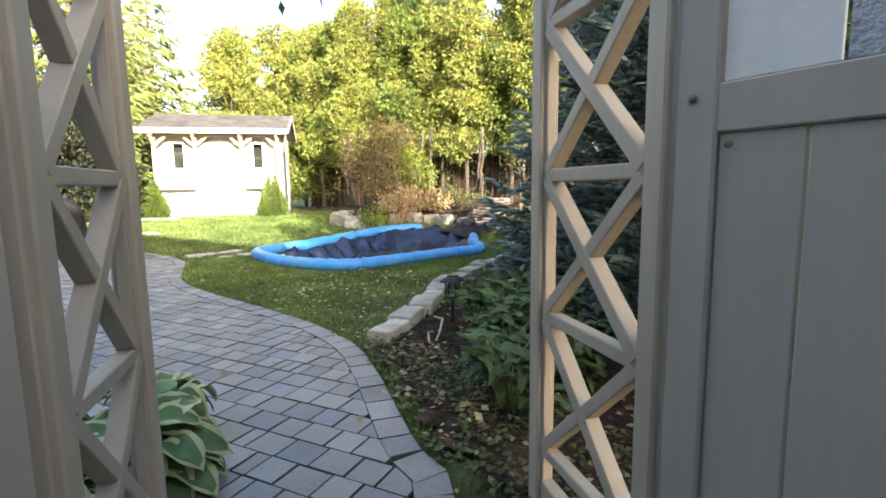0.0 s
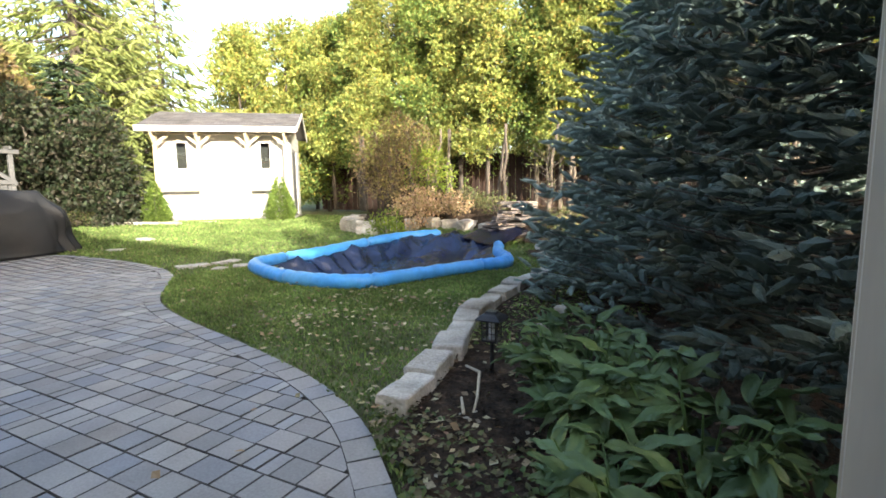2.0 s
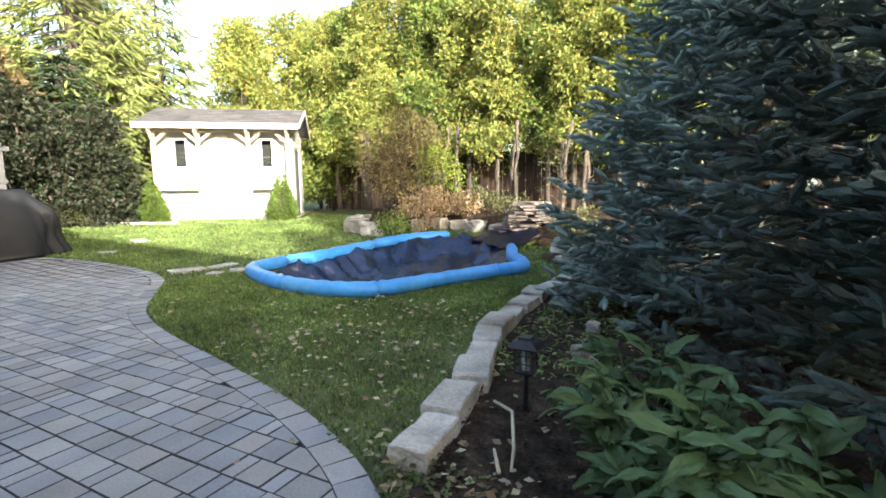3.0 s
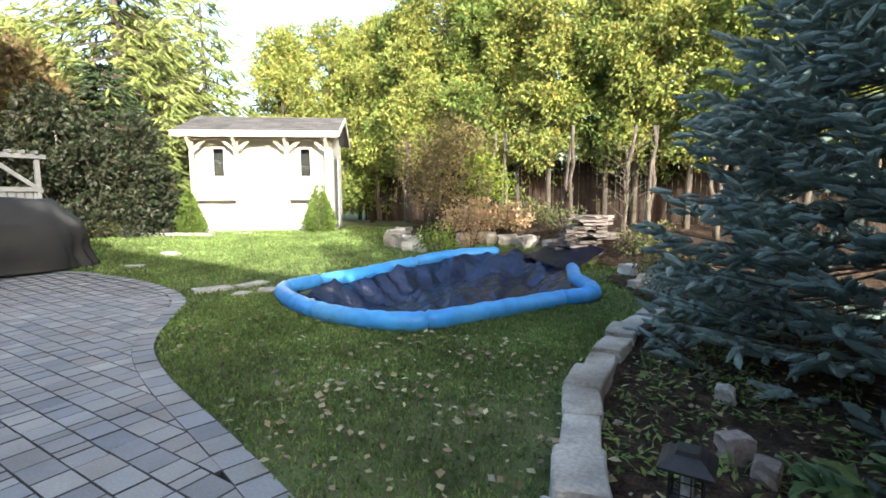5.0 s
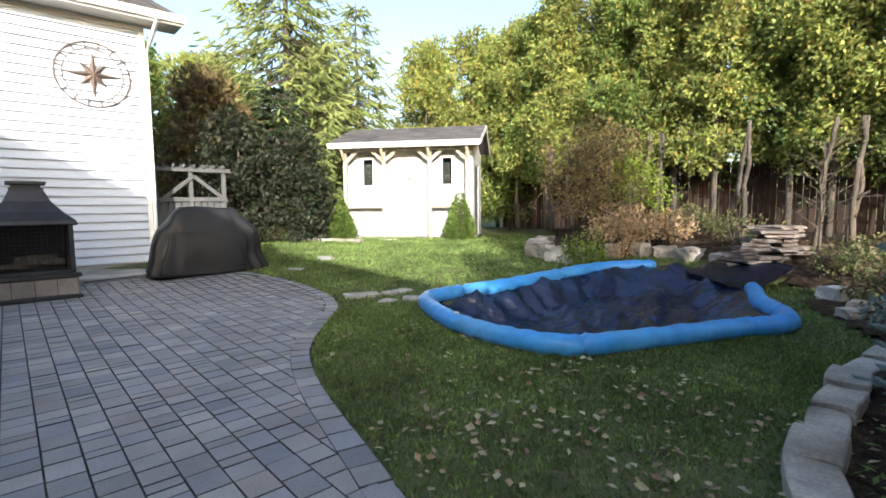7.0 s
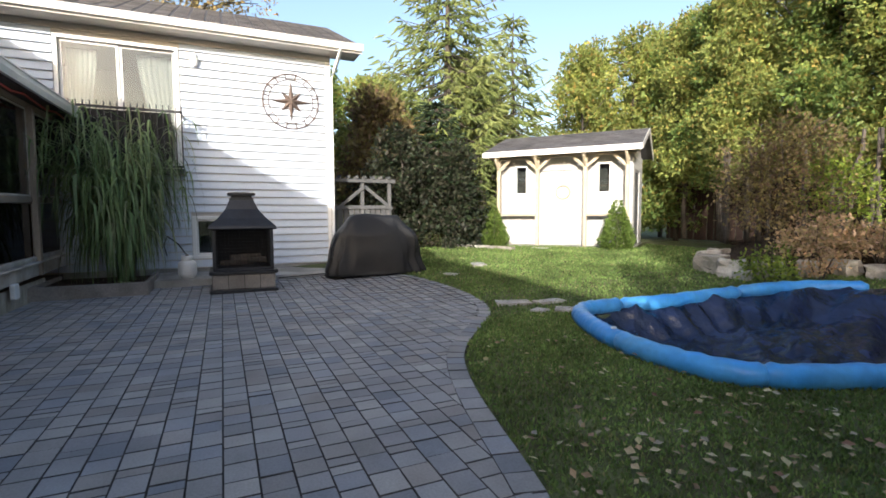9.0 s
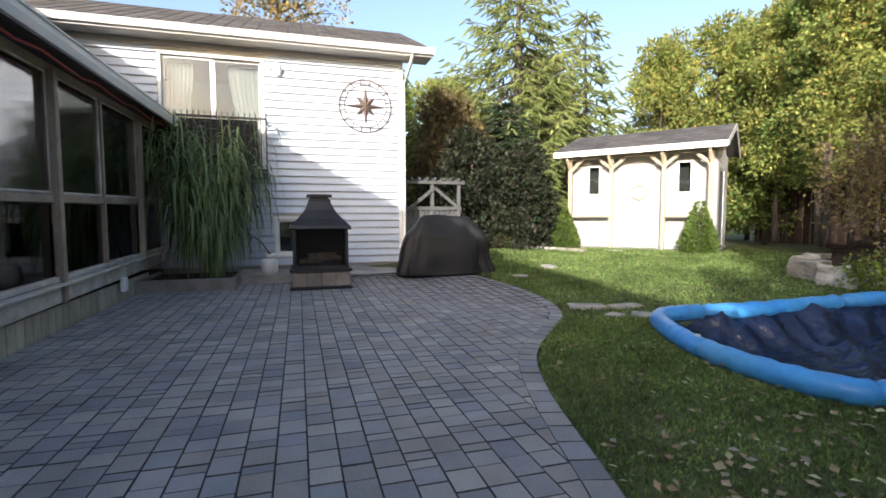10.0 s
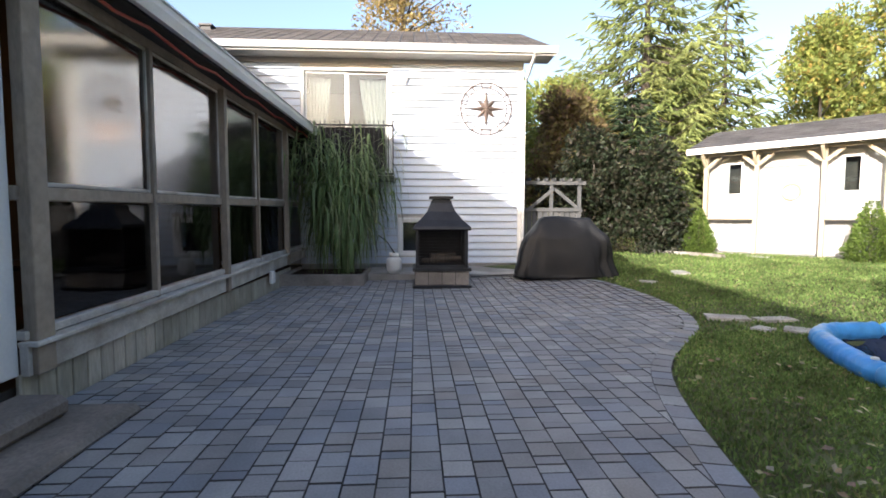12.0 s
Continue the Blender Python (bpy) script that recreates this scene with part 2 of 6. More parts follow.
# shrub leaves with the house's deep shadow put into their colours
L_SHADED = leaf_mat("shaded_shrub_leaves", [(0.014, 0.024, 0.011), (0.024, 0.036, 0.014), (0.04, 0.032, 0.022), (0.018, 0.03, 0.013)], 0.2)
L_MAPLE = leaf_mat("bronze_maple_leaves", [(0.15, 0.09, 0.06), (0.19, 0.14, 0.07), (0.15, 0.12, 0.06), (0.24, 0.20, 0.07), (0.20, 0.18, 0.06)])
L_LIME = leaf_mat("lime_shrub_leaves", [(0.18, 0.24, 0.03), (0.12, 0.18, 0.025), (0.25, 0.28, 0.04)])
L_CONE = leaf_mat("dwarf_spruce_needles", [(0.07, 0.12, 0.025), (0.12, 0.17, 0.03), (0.09, 0.14, 0.03)], 0.2)
L_PINK = leaf_mat("dried_hydrangea", [(0.55, 0.36, 0.24), (0.44, 0.30, 0.17), (0.36, 0.30, 0.14), (0.58, 0.42, 0.31)])
L_PEONY = leaf_mat("peony_leaves", [(0.055, 0.105, 0.03), (0.085, 0.14, 0.045), (0.10, 0.155, 0.07), (0.04, 0.08, 0.025)], 0.25, 0.35)
L_REED = leaf_mat("tall_grass_leaves", [(0.13, 0.20, 0.075), (0.20, 0.27, 0.12), (0.09, 0.15, 0.055), (0.27, 0.29, 0.16)], 0.3, 0.45)
L_HOSTA = leaf_mat("hosta_leaf", [(0.055, 0.12, 0.045), (0.08, 0.15, 0.05), (0.065, 0.13, 0.055)], 0.2, 0.4)
L_HOSTA_EDGE = leaf_mat("hosta_leaf_margin", [(0.42, 0.45, 0.26), (0.36, 0.40, 0.2), (0.48, 0.48, 0.32)], 0.2, 0.4)
L_WILD = leaf_mat("garden_bed_leaves", [(0.06, 0.10, 0.03), (0.10, 0.13, 0.04), (0.13, 0.10, 0.06), (0.16, 0.16, 0.07)])
L_AUTUMN = leaf_mat("sparse_autumn_leaves", [(0.30, 0.20, 0.07), (0.24, 0.20, 0.08), (0.35, 0.26, 0.12)])


# ---- mesh helpers ----
def empty(name, m=None):
    ob = new(name)
    if m is not None:
        ob.matrix_world = m
    return ob


def part(name, bm, material, parent=None, label="", smooth=False):
    """Links a bmesh as one mesh object under a thing or part."""
    me = bpy.data.meshes.new(name)
    bmesh.ops.recalc_face_normals(bm, faces=bm.faces)
    bm.to_mesh(me)
    bm.free()
    return mesh_ob(name, me, material, parent, label, smooth)


def mesh_ob(name, me, material, parent=None, label="", smooth=False):
    if material and not me.materials:
        me.materials.append(material)
    if smooth:
        for p in me.polygons:
            p.use_smooth = True
    ob = new(name, me)
    if parent:
        ob.parent = parent
    if label:
        tagged(ob, label)
    return ob


def add_box(bm, lo, hi, bevel=0.0, m=None):
    r = bmesh.ops.create_cube(bm, size=1.0)
    vs = r["verts"]
    c = [(a + b) / 2 for a, b in zip(lo, hi)]
    s = [abs(b - a) for a, b in zip(lo, hi)]
    for v in vs:
        v.co = Vector((c[0] + v.co.x * s[0], c[1] + v.co.y * s[1], c[2] + v.co.z * s[2]))
    if bevel:
        es = list({e for v in vs for e in v.link_edges})
        q = bmesh.ops.bevel(bm, geom=es, offset=bevel, segments=1, affect='EDGES')
        vs = list({v for f in q["faces"] for v in f.verts} | {v for v in vs if v.is_valid})
    if m is not None:
        bmesh.ops.transform(bm, matrix=m, verts=vs)
    return vs


def box(name, lo, hi, material, parent=None, bevel=0.004, label=""):
    bm = bmesh.new()
    add_box(bm, lo, hi, bevel)
    return part(name, bm, material, parent, label)


def bar(name, a, b, w, d, material, parent=None, bevel=0.004, up=(0, 0, 1), label=""):
    """A squared bar from a to b; w across, d along up x direction."""
    a, b = Vector(a), Vector(b)
    x = (b - a).normalized()
    u = Vector(up)
    y = u.cross(x).normalized()
    z = x.cross(y)
    m = Matrix((x, y, z)).transposed().to_4x4()
    m.translation = (a + b) / 2
    bm = bmesh.new()
    L = (b - a).length
    add_box(bm, (-L / 2, -w / 2, -d / 2), (L / 2, w / 2, d / 2), bevel, m)
    return part(name, bm, material, parent, label)


def lathe(profile, seg=24, centre=(0, 0, 0), square=False):
    """A turned (or four-sided) body from (radius, height) pairs."""
    bm = bmesh.new()
    n = 4 if square else seg
    rings = []
    for r, z in profile:
        ring = []
        for i in range(n):
            a = 2 * math.pi * (i + (0.5 if square else 0)) / n
            k = r * (math.sqrt(2) if square else 1)
            ring.append(bm.verts.new((centre[0] + k * math.cos(a), centre[1] + k * math.sin(a), centre[2] + z)))
        rings.append(ring)
    for p, q in zip(rings, rings[1:]):
        for i in range(n):
            bm.faces.new((p[i], p[(i + 1) % n], q[(i + 1) % n], q[i]))
    bm.faces.new(rings[0][::-1])
    bm.faces.new(rings[-1])
    return bm


def tube(points, radii, seg=8, closed=False):
    """A round body swept along points."""
    bm = bmesh.new()
    pts = [Vector(p) for p in points]
    rings = []
    for i, p in enumerate(pts):
        a, b = pts[max(i - 1, 0)], pts[min(i + 1, len(pts) - 1)]
        t = (b - a).normalized()
        ref = Vector((0, 0, 1)) if abs(t.z) < 0.9 else Vector((1, 0, 0))
        u = t.cross(ref).normalized()
        w = u.cross(t)
        r = radii[i] if isinstance(radii, (list, tuple)) else radii
        rings.append([bm.verts.new(p + (u * math.cos(k) + w * math.sin(k)) * r) for k in [2 * math.pi * j / seg for j in range(seg)]])
    for p, q in zip(rings, rings[1:]):
        for i in range(seg):
            bm.faces.new((p[i], p[(i + 1) % seg], q[(i + 1) % seg], q[i]))
    bm.faces.new(rings[0][::-1])
    bm.faces.new(rings[-1])
    return bm


def raw_mesh(name, verts, faces):
    me = bpy.data.meshes.new(name)
    me.from_pydata(verts.tolist() if isinstance(verts, np.ndarray) else verts, [], faces.tolist() if isinstance(faces, np.ndarray) else faces)
    me.update()
    return me


def leaf_mesh(name, pos, along, normal, length, width):
    """Many small pointed leaves: pos, along, normal are (n, 3); length, width (n,)."""
    n = len(pos)
    along = along / np.linalg.norm(along, axis=1, keepdims=True)
    side = np.cross(normal, along)
    side /= np.linalg.norm(side, axis=1, keepdims=True) + 1e-9
    nn = np.cross(along, side)
    L, W = length[:, None], width[:, None]
    v = np.empty((n, 4, 3))
    v[:, 0] = pos
    v[:, 1] = pos + along * L * 0.5 + side * W * 0.5 + nn * W * 0.12
    v[:, 2] = pos + along * L
    v[:, 3] = pos + along * L * 0.5 - side * W * 0.5 + nn * W * 0.12
    f = np.arange(n * 4).reshape(n, 4)
    return raw_mesh(name, v.reshape(-1, 3), f)


def rnd(n, seed):
    return np.random.RandomState(seed)


def ground_z(x, y):
    """The lawn is flat by the patio and rises towards the shed."""
    u = -0.68 * x + 0.73 * y
    k = min(max((u - 9.5) / 7.0, 0.0), 1.0)
    return 0.37 * k * k * (3 - 2 * k)


POOL = [(-7.0, 6.62), (-6.3, 6.2), (-5.6, 5.98), (-4.9, 5.97), (-4.4, 6.2), (-4.05, 6.9), (-3.65, 7.85), (-3.35, 8.6), (-3.9, 9.6), (-4.25, 10.5),
        (-5.0, 11.4), (-5.7, 11.45), (-6.3, 11.0), (-6.7, 10.2), (-6.85, 9.2), (-6.95, 8.0), (-7.1, 7.2)]
PATIO = [(-0.35, 0.9), (-0.78, 1.82), (-1.09, 2.06), (-1.8, 2.78), (-2.3, 3.2), (-3.0, 3.54), (-3.95, 3.82), (-5.15, 4.12), (-6.0, 4.42), (-6.55, 4.75), (-7.1, 5.2),
         (-7.7, 5.68), (-8.4, 6.0), (-9.3, 6.13), (-10.2, 6.1), (-11.3, 5.9), (-12.2, 5.3), (-12.6, 4.6), (-12.6, -0.45), (-5.5, -0.45), (-3.9, -0.45),
         (-3.0, 0.2), (-2.3, 0.75), (-1.75, 1.25), (-1.3, 0.6), (-0.9, 0.0), (-0.9, -1.5), (0.4, -1.5), (0.4, 0.0)]


def inside(x, y, poly):
    c = False
    j = len(poly) - 1
    for i in range(len(poly)):
        xi, yi = poly[i]
        xj, yj = poly[j]
        if (yi > y) != (yj > y) and x < (xj - xi) * (y - yi) / (yj - yi) + xi:
            c = not c
        j = i
    return c


def edge_dist(x, y, poly, open_ended=False):
    best = 9e9
    for i in range(len(poly) - (1 if open_ended else 0)):
        (ax, ay), (bx, by) = poly[i], poly[(i + 1) % len(poly)]
        dx, dy = bx - ax, by - ay
        k = min(max(((x - ax) * dx + (y - ay) * dy) / (dx * dx + dy * dy + 1e-12), 0), 1)
        best = min(best, math.hypot(x - ax - k * dx, y - ay - k * dy))
    return best


BED = [(-2.05, 3.2), (-2.25, 4.1), (-2.33, 4.6), (-2.5, 5.2), (-2.55, 6.0), (-2.6, 7.0), (-2.5, 8.2), (-3.0, 9.3), (-3.6, 10.3), (-3.0, 12.5), (3.5, 12.5), (3.5, 0.6), (0.45, 0.7), (-0.3, 1.4), (-0.72, 1.92), (-1.05, 2.16), (-1.7, 2.85)]
ROCKBED = [(-8.6, 11.0), (-8.0, 10.75), (-7.3, 11.6), (-6.9, 12.5), (-6.0, 12.6), (-5.0, 12.2), (-4.2, 11.6), (-3.4, 11.2), (3.5, 11.5), (3.5, 18), (-13, 18), (-10.6, 15.0), (-9.4, 12.6)]


# ---- ground: one sheet to the horizon ----
def build_ground():
    xs = [-400, -120, -60, -35, -25] + [round(-20 + 0.25 * i, 3) for i in range(97)] + [6, 9, 15, 30, 60, 120, 400]
    ys = [-400, -120, -60, -30, -15, -8] + [round(-4 + 0.25 * i, 3) for i in range(93)] + [22, 28, 40, 70, 130, 400]
    verts, faces = [], []
    for y in ys:
        for x in xs:
            z = ground_z(x, y)
            if inside(x, y, POOL) and edge_dist(x, y, POOL) > 0.1:
                z -= 0.7
            elif inside(x, y, PATIO) or edge_dist(x, y, PATIO) < 0.05:
                z -= 0.09
            elif inside(x, y, ROCKBED):
                z += min(0.30, edge_dist(x, y, ROCKBED) * 0.5)
            z += 0.012 * noise.noise((x * 1.3, y * 1.3, 0))
            verts.append((x, y, z))
    w = len(xs)
    for j in range(len(ys) - 1):
        for i in range(w - 1):
            a = j * w + i
            faces.append((a, a + 1, a + w + 1, a + w))
    me = raw_mesh("ground", verts, faces)
    ob = mesh_ob("ground", me, M_SOIL, smooth=True)
    return tagged(ob, "mown green lawn soil rising gently towards the shed", "ground", kind="structure")


build_ground()


def sheet(name, poly, dz, material, label, step=0.22, lump=0.02):
    """A thin ground layer inside poly, laid dz above the ground."""
    x0, x1 = min(p[0] for p in poly), max(p[0] for p in poly)
    y0, y1 = min(p[1] for p in poly), max(p[1] for p in poly)
    bm = bmesh.new()
    made = {}
    nx, ny = int((x1 - x0) / step) + 1, int((y1 - y0) / step) + 1

    def v(i, j):
        if (i, j) not in made:
            x, y = x0 + i * step, y0 + j * step
            base = ground_z(x, y)
            if poly is ROCKBED:
                base += min(0.30, edge_dist(x, y, ROCKBED) * 0.5)
            made[i, j] = bm.verts.new((x, y, base + dz + lump * noise.noise((x * 4, y * 4, 3))))
        return made[i, j]
    for i in range(nx):
        for j in range(ny):
            if inside(x0 + (i + 0.5) * step, y0 + (j + 0.5) * step, poly):
                bm.faces.new((v(i, j), v(i + 1, j), v(i + 1, j + 1), v(i, j + 1)))
    ob = part(name, bm, material, smooth=True)
    return tagged(ob, label, "garden bed", kind="structure")


sheet("mulch_bed", BED, 0.03, M_MULCH, "dark bark mulch bed strewn with dry leaves", 0.16, 0.03)
sheet("rockery_bed", ROCKBED, 0.03, M_MULCH, "dark soil bed under the hedge trees", 0.3, 0.03)
sheet("hosta_bed", [(-3.9, -0.4), (-3.0, 0.25), (-2.3, 0.8), (-1.8, 1.2), (-1.4, 0.6), (-1.4, -0.4)], 0.0, M_MULCH, "dark soil bed beside the paved path", 0.12)


# ---- patio of concrete pavers ----
patio = empty("patio")
tagged(patio, "grey and buff concrete paver patio with a curved soldier edge", "patio", kind="structure")


def build_patio_bed():
    bm = bmesh.new()
    step = 0.2
    made = {}

    def v(i, j):
        if (i, j) not in made:
            x, y = -12.8 + i * step, -1.6 + j * step
            made[i, j] = bm.verts.new((x, y, ground_z(x, y) - 0.022))
        return made[i, j]
    for i in range(67):
        for j in range(41):
            x, y = -12.8 + (i + 0.5) * step, -1.6 + (j + 0.5) * step
            if inside(x, y, PATIO) and edge_dist(x, y, PATIO) > 0.09:
                bm.faces.new((v(i, j), v(i + 1, j), v(i + 1, j + 1), v(i, j + 1)))
    part("joint_bed", bm, M_JOINT, patio, "dark sand in the paver joints")


build_patio_bed()


# ---- house wing with star ornament: wall faces +x ----
WX = -14.0
HY = 4.83


def siding_wall(wall, x, y0, y1, z0, z1, holes, pitch, material, thick=0.048):
    """Lapped boards on a wall that faces +x, cut round the openings."""
    z = z0
    while z < z1 - 0.02:
        zt = min(z + pitch, z1)
        spans = [(y0, y1)]
        for hy0, hy1, hz0, hz1 in holes:
            if zt > hz0 + 0.01 and z < hz1 - 0.01:
                spans = [s for a, b in spans for s in ((a, min(b, hy0)), (max(a, hy1), b)) if s[1] - s[0] > 0.02]
        for a, b in spans:
            bm = bmesh.new()
            p = [(0.002, z + 0.018), (thick, z + 0.018), (thick, z + 0.030), (0.006, zt), (0.002, zt)]
            f0 = [bm.verts.new((x + q, a, r)) for q, r in p]
            f1 = [bm.verts.new((x + q, b, r)) for q, r in p]
            bm.faces.new(f0)
            bm.faces.new(f1[::-1])
            for i in range(5):
                bm.faces.new((f0[i], f0[(i + 1) % 5], f1[(i + 1) % 5], f1[i]))
            part("siding_board", bm, material, wall)
        z = zt


WIN = (-0.43, 1.58, 2.45, 4.83)
BWIN = (1.86, 2.56, 0.47, 1.27)


def wall_with_holes(name, x0, x1, y0, y1, z0, z1, holes, material, parent=None):
    """A solid wall slab between x0 and x1 with rectangular openings (y, z)."""
    ys = sorted({y0, y1, *[h[0] for h in holes], *[h[1] for h in holes]})
    zs = sorted({z0, z1, *[h[2] for h in holes], *[h[3] for h in holes]})
    bm = bmesh.new()
    for a, b in zip(ys, ys[1:]):
        for c, d in zip(zs, zs[1:]):
            if not any(h[0] <= a and b <= h[1] and h[2] <= c and d <= h[3] for h in holes):
                add_box(bm, (x0, a, c), (x1, b, d))
    bmesh.ops.remove_doubles(bm, verts=bm.verts, dist=0.0005)
    return part(name, bm, material, parent)


# soffit beige on the slab imitates lap shadow in the board gaps
wall_wing = wall_with_holes("wall_wing", WX - 0.2, WX, -7.0, HY, -0.1, 5.2, [WIN, BWIN], M_SOFFIT)
tagged(wall_wing, "white vinyl-sided house wall with lapped boards", "wall", kind="structure")
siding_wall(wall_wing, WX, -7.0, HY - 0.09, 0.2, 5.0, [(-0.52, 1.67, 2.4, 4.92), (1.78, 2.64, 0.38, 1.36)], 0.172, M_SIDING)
box("corner_trim", (WX - 0.03, HY - 0.09, 0.18), (WX + 0.03, HY + 0.03, 5.0), M_WHITE, wall_wing)
box("frieze_board", (WX + 0.002, -7, 5.0), (WX + 0.035, HY + 0.03, 5.14), M_SOFFIT, wall_wing)
box("foundation", (WX + 0.0, -2, -0.1), (WX + 0.03, HY, 0.2), M_CONC, wall_wing, label="bare grey concrete foundation")
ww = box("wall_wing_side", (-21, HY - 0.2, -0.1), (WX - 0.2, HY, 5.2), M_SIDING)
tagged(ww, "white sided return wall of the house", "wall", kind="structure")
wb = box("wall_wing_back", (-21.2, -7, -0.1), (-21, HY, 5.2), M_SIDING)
tagged(wb, "white sided rear wall of the house", "wall", kind="structure")

# rooms behind the two windows
room = wall_with_holes("wall_room", -17.0, -16.9, -1.6, 2.6, 2.0, 5.1, [], M_ROOM)
tagged(room, "beige painted room wall behind the upper window", "wall", kind="structure")
for nm, lo, hi in (("floor_room", (-17, -1.6, 2.3), (-14.2, 2.6, 2.42)), ("ceiling_room", (-17, -1.6, 5.0), (-14.2, 2.6, 5.1))):
    tagged(box(nm, lo, hi, M_ROOM), "plain beige room surface", nm.split("_")[0], kind="structure")
for nm, y in (("wall_room_a", -1.7), ("wall_room_b", 2.6)):
    tagged(box(nm, (-17, y, 2.0), (-14.2, y + 0.1, 5.1), M_ROOM), "beige painted room wall", "wall", kind="structure")


def build_window(name, y0, y1, z0, z1, x, sashes, label):
    w = empty(name)
    tagged(w, label, "window", kind="structure")
    t = 0.07
    for nm, lo, hi in (("window_sill", (x - 0.1, y0 - t, z0 - t), (x + 0.05, y1 + t, z0)), ("head_casing", (x - 0.1, y0 - t, z1), (x + 0.045, y1 + t, z1 + t)),
                       ("side_casing", (x - 0.1, y0 - t, z0), (x + 0.04, y0, z1)), ("side_casing", (x - 0.1, y1, z0), (x + 0.04, y1 + t, z1))):
        box(nm, lo, hi, M_WHITE, w)
    step = (y1 - y0) / sashes
    for i in range(sashes):
        a, b = y0 + i * step, y0 + (i + 1) * step
        dx = -0.03 if i % 2 else 0.0
        f = 0.05
        sash = wall_with_holes("sash_frame", x - 0.06 + dx, x - 0.03 + dx, a + 0.002, b - 0.002, z0, z1, [(a + f, b - f, z0 + f, z1 - f)], M_WHITE, w)
        p = box("pane", (x - 0.048 + dx, a + f, z0 + f), (x - 0.042 + dx, b - f, z1 - f), M_GLASS, sash, bevel=0, label="clear glass pane")
    return w


build_window("window_1", *WIN[:2], *WIN[2:], WX, 2, "white sliding two-pane window with cream curtains")
build_window("window_2", *BWIN[:2], *BWIN[2:], WX, 1, "small white-framed basement window")
# no room here: a near-black sheet gives the basement darkness
tagged(box("basement_room", (-15.2, 1.6, 0.1), (-15.1, 2.9, 1.6), M_SOOT_DARK), "black sheet standing in for the unlit basement", "wall", kind="structure")


def build_curtain(y0, y1, flare):
    bm = bmesh.new()
    n = 24
    rows = []
    for k in range(9):
        z = 4.75 - k * 0.29
        row = []
        for i in range(n + 1):
            s = i / n
            pull = flare * (k / 8) ** 1.5
            y = y0 + (y1 - y0) * s if flare > 0 else y1 + (y0 - y1) * s
            y = (y0 if flare > 0 else y1) + (y - (y0 if flare > 0 else y1)) * (1 - abs(pull))
            row.append(bm.verts.new((-14.32 + 0.03 * math.sin(s * 40), y, z)))
        rows.append(row)
    for a, b in zip(rows, rows[1:]):
        for i in range(n):
            bm.faces.new((a[i], a[i + 1], b[i + 1], b[i]))
    bmesh.ops.solidify(bm, geom=bm.faces[:], thickness=0.006)
    ob = part("curtain", bm, M_CURTAIN, smooth=True)
    tagged(ob, "cream gathered curtain tied aside behind the window", "curtain", group="window curtains")


build_curtain(-0.38, 0.15, 0.7)
build_curtain(0.85, 1.53, -0.75)


# ---- roofs ----
def roof_slab(name, a, b, c, d, thick, label, courses=14, cat="roof"):
    """A pitched slab: eave a-b, ridge d-c, with raised shingle courses."""
    a, b, c, d = [Vector(p) for p in (a, b, c, d)]
    nrm = (b - a).cross(d - a).normalized()
    if nrm.z < 0:
        nrm = -nrm
    bm = bmesh.new()
    lo = [bm.verts.new(p - nrm * thick) for p in (a, b, c, d)]
    hi = [bm.verts.new(p) for p in (a, b, c, d)]
    bm.faces.new(lo)
    bm.faces.new(hi)
    for i in range(4):
        bm.faces.new((lo[i], lo[(i + 1) % 4], hi[(i + 1) % 4], hi[i]))
    roof = part(name, bm, M_SHINGLE)
    tagged(roof, label, cat, kind="structure")
    bm = bmesh.new()
    r = random.Random(5)
    for k in range(courses):
        s0, s1 = k / courses, (k + 1) / courses
        p0, p1, q0, q1 = a.lerp(d, s0), b.lerp(c, s0), a.lerp(d, s1), b.lerp(c, s1)
        L = (p1 - p0).length
        n = max(int(L / 0.33), 1)
        for i in range(n):
            f0, f1 = i / n + 0.002, (i + 1) / n - 0.002
            h = 0.012 + r.random() * 0.006
            pts = [p0.lerp(p1, f0), p0.lerp(p1, f1), q0.lerp(q1, f1), q0.lerp(q1, f0)]
            v = [bm.verts.new(pts[0] + nrm * h), bm.verts.new(pts[1] + nrm * h), bm.verts.new(pts[2] + nrm * 0.003), bm.verts.new(pts[3] + nrm * 0.003)]
            u = [bm.verts.new(pts[0] + nrm * 0.001), bm.verts.new(pts[1] + nrm * 0.001)]
            bm.faces.new(v)
            bm.faces.new((u[0], u[1], v[1], v[0]))
    sh = part("shingle_layer", bm, M_SHINGLE, roof)
    tagged(sh, kind="stuff")
    return roof


EX = -13.4
roof_slab("roof_wing", (EX, -7.4, 5.28), (EX, 5.5, 5.28), (-17.4, 5.5, 7.05), (-17.4, -7.4, 7.05), 0.1, "dark grey asphalt shingle roof of the house", 22)
roof_slab("roof_wing_rear", (-21.6, -7.4, 5.28), (-21.6, 5.5, 5.28), (-17.4, 5.5, 7.05), (-17.4, -7.4, 7.05), 0.1, "dark grey asphalt shingle rear slope", 4)
sf = box("soffit", (WX - 0.1, -7.4, 5.12), (EX - 0.02, 5.48, 5.15), M_SOFFIT)
tagged(sf, "beige aluminium soffit under the eaves", "soffit", kind="structure")
fa = box("fascia", (EX - 0.03, -7.4, 5.1), (EX - 0.003, 5.5, 5.26), M_WHITE)
tagged(fa, "white fascia board behind the gutter", "fascia", kind="structure")
gable = part("gable_wall", (lambda bm: (bm.faces.new([bm.verts.new(p) for p in ((-14.0, HY, 5.15), (-20.9, HY, 5.15), (-17.4, HY, 6.85))]), bm)[1])(bmesh.new()), M_SIDING)
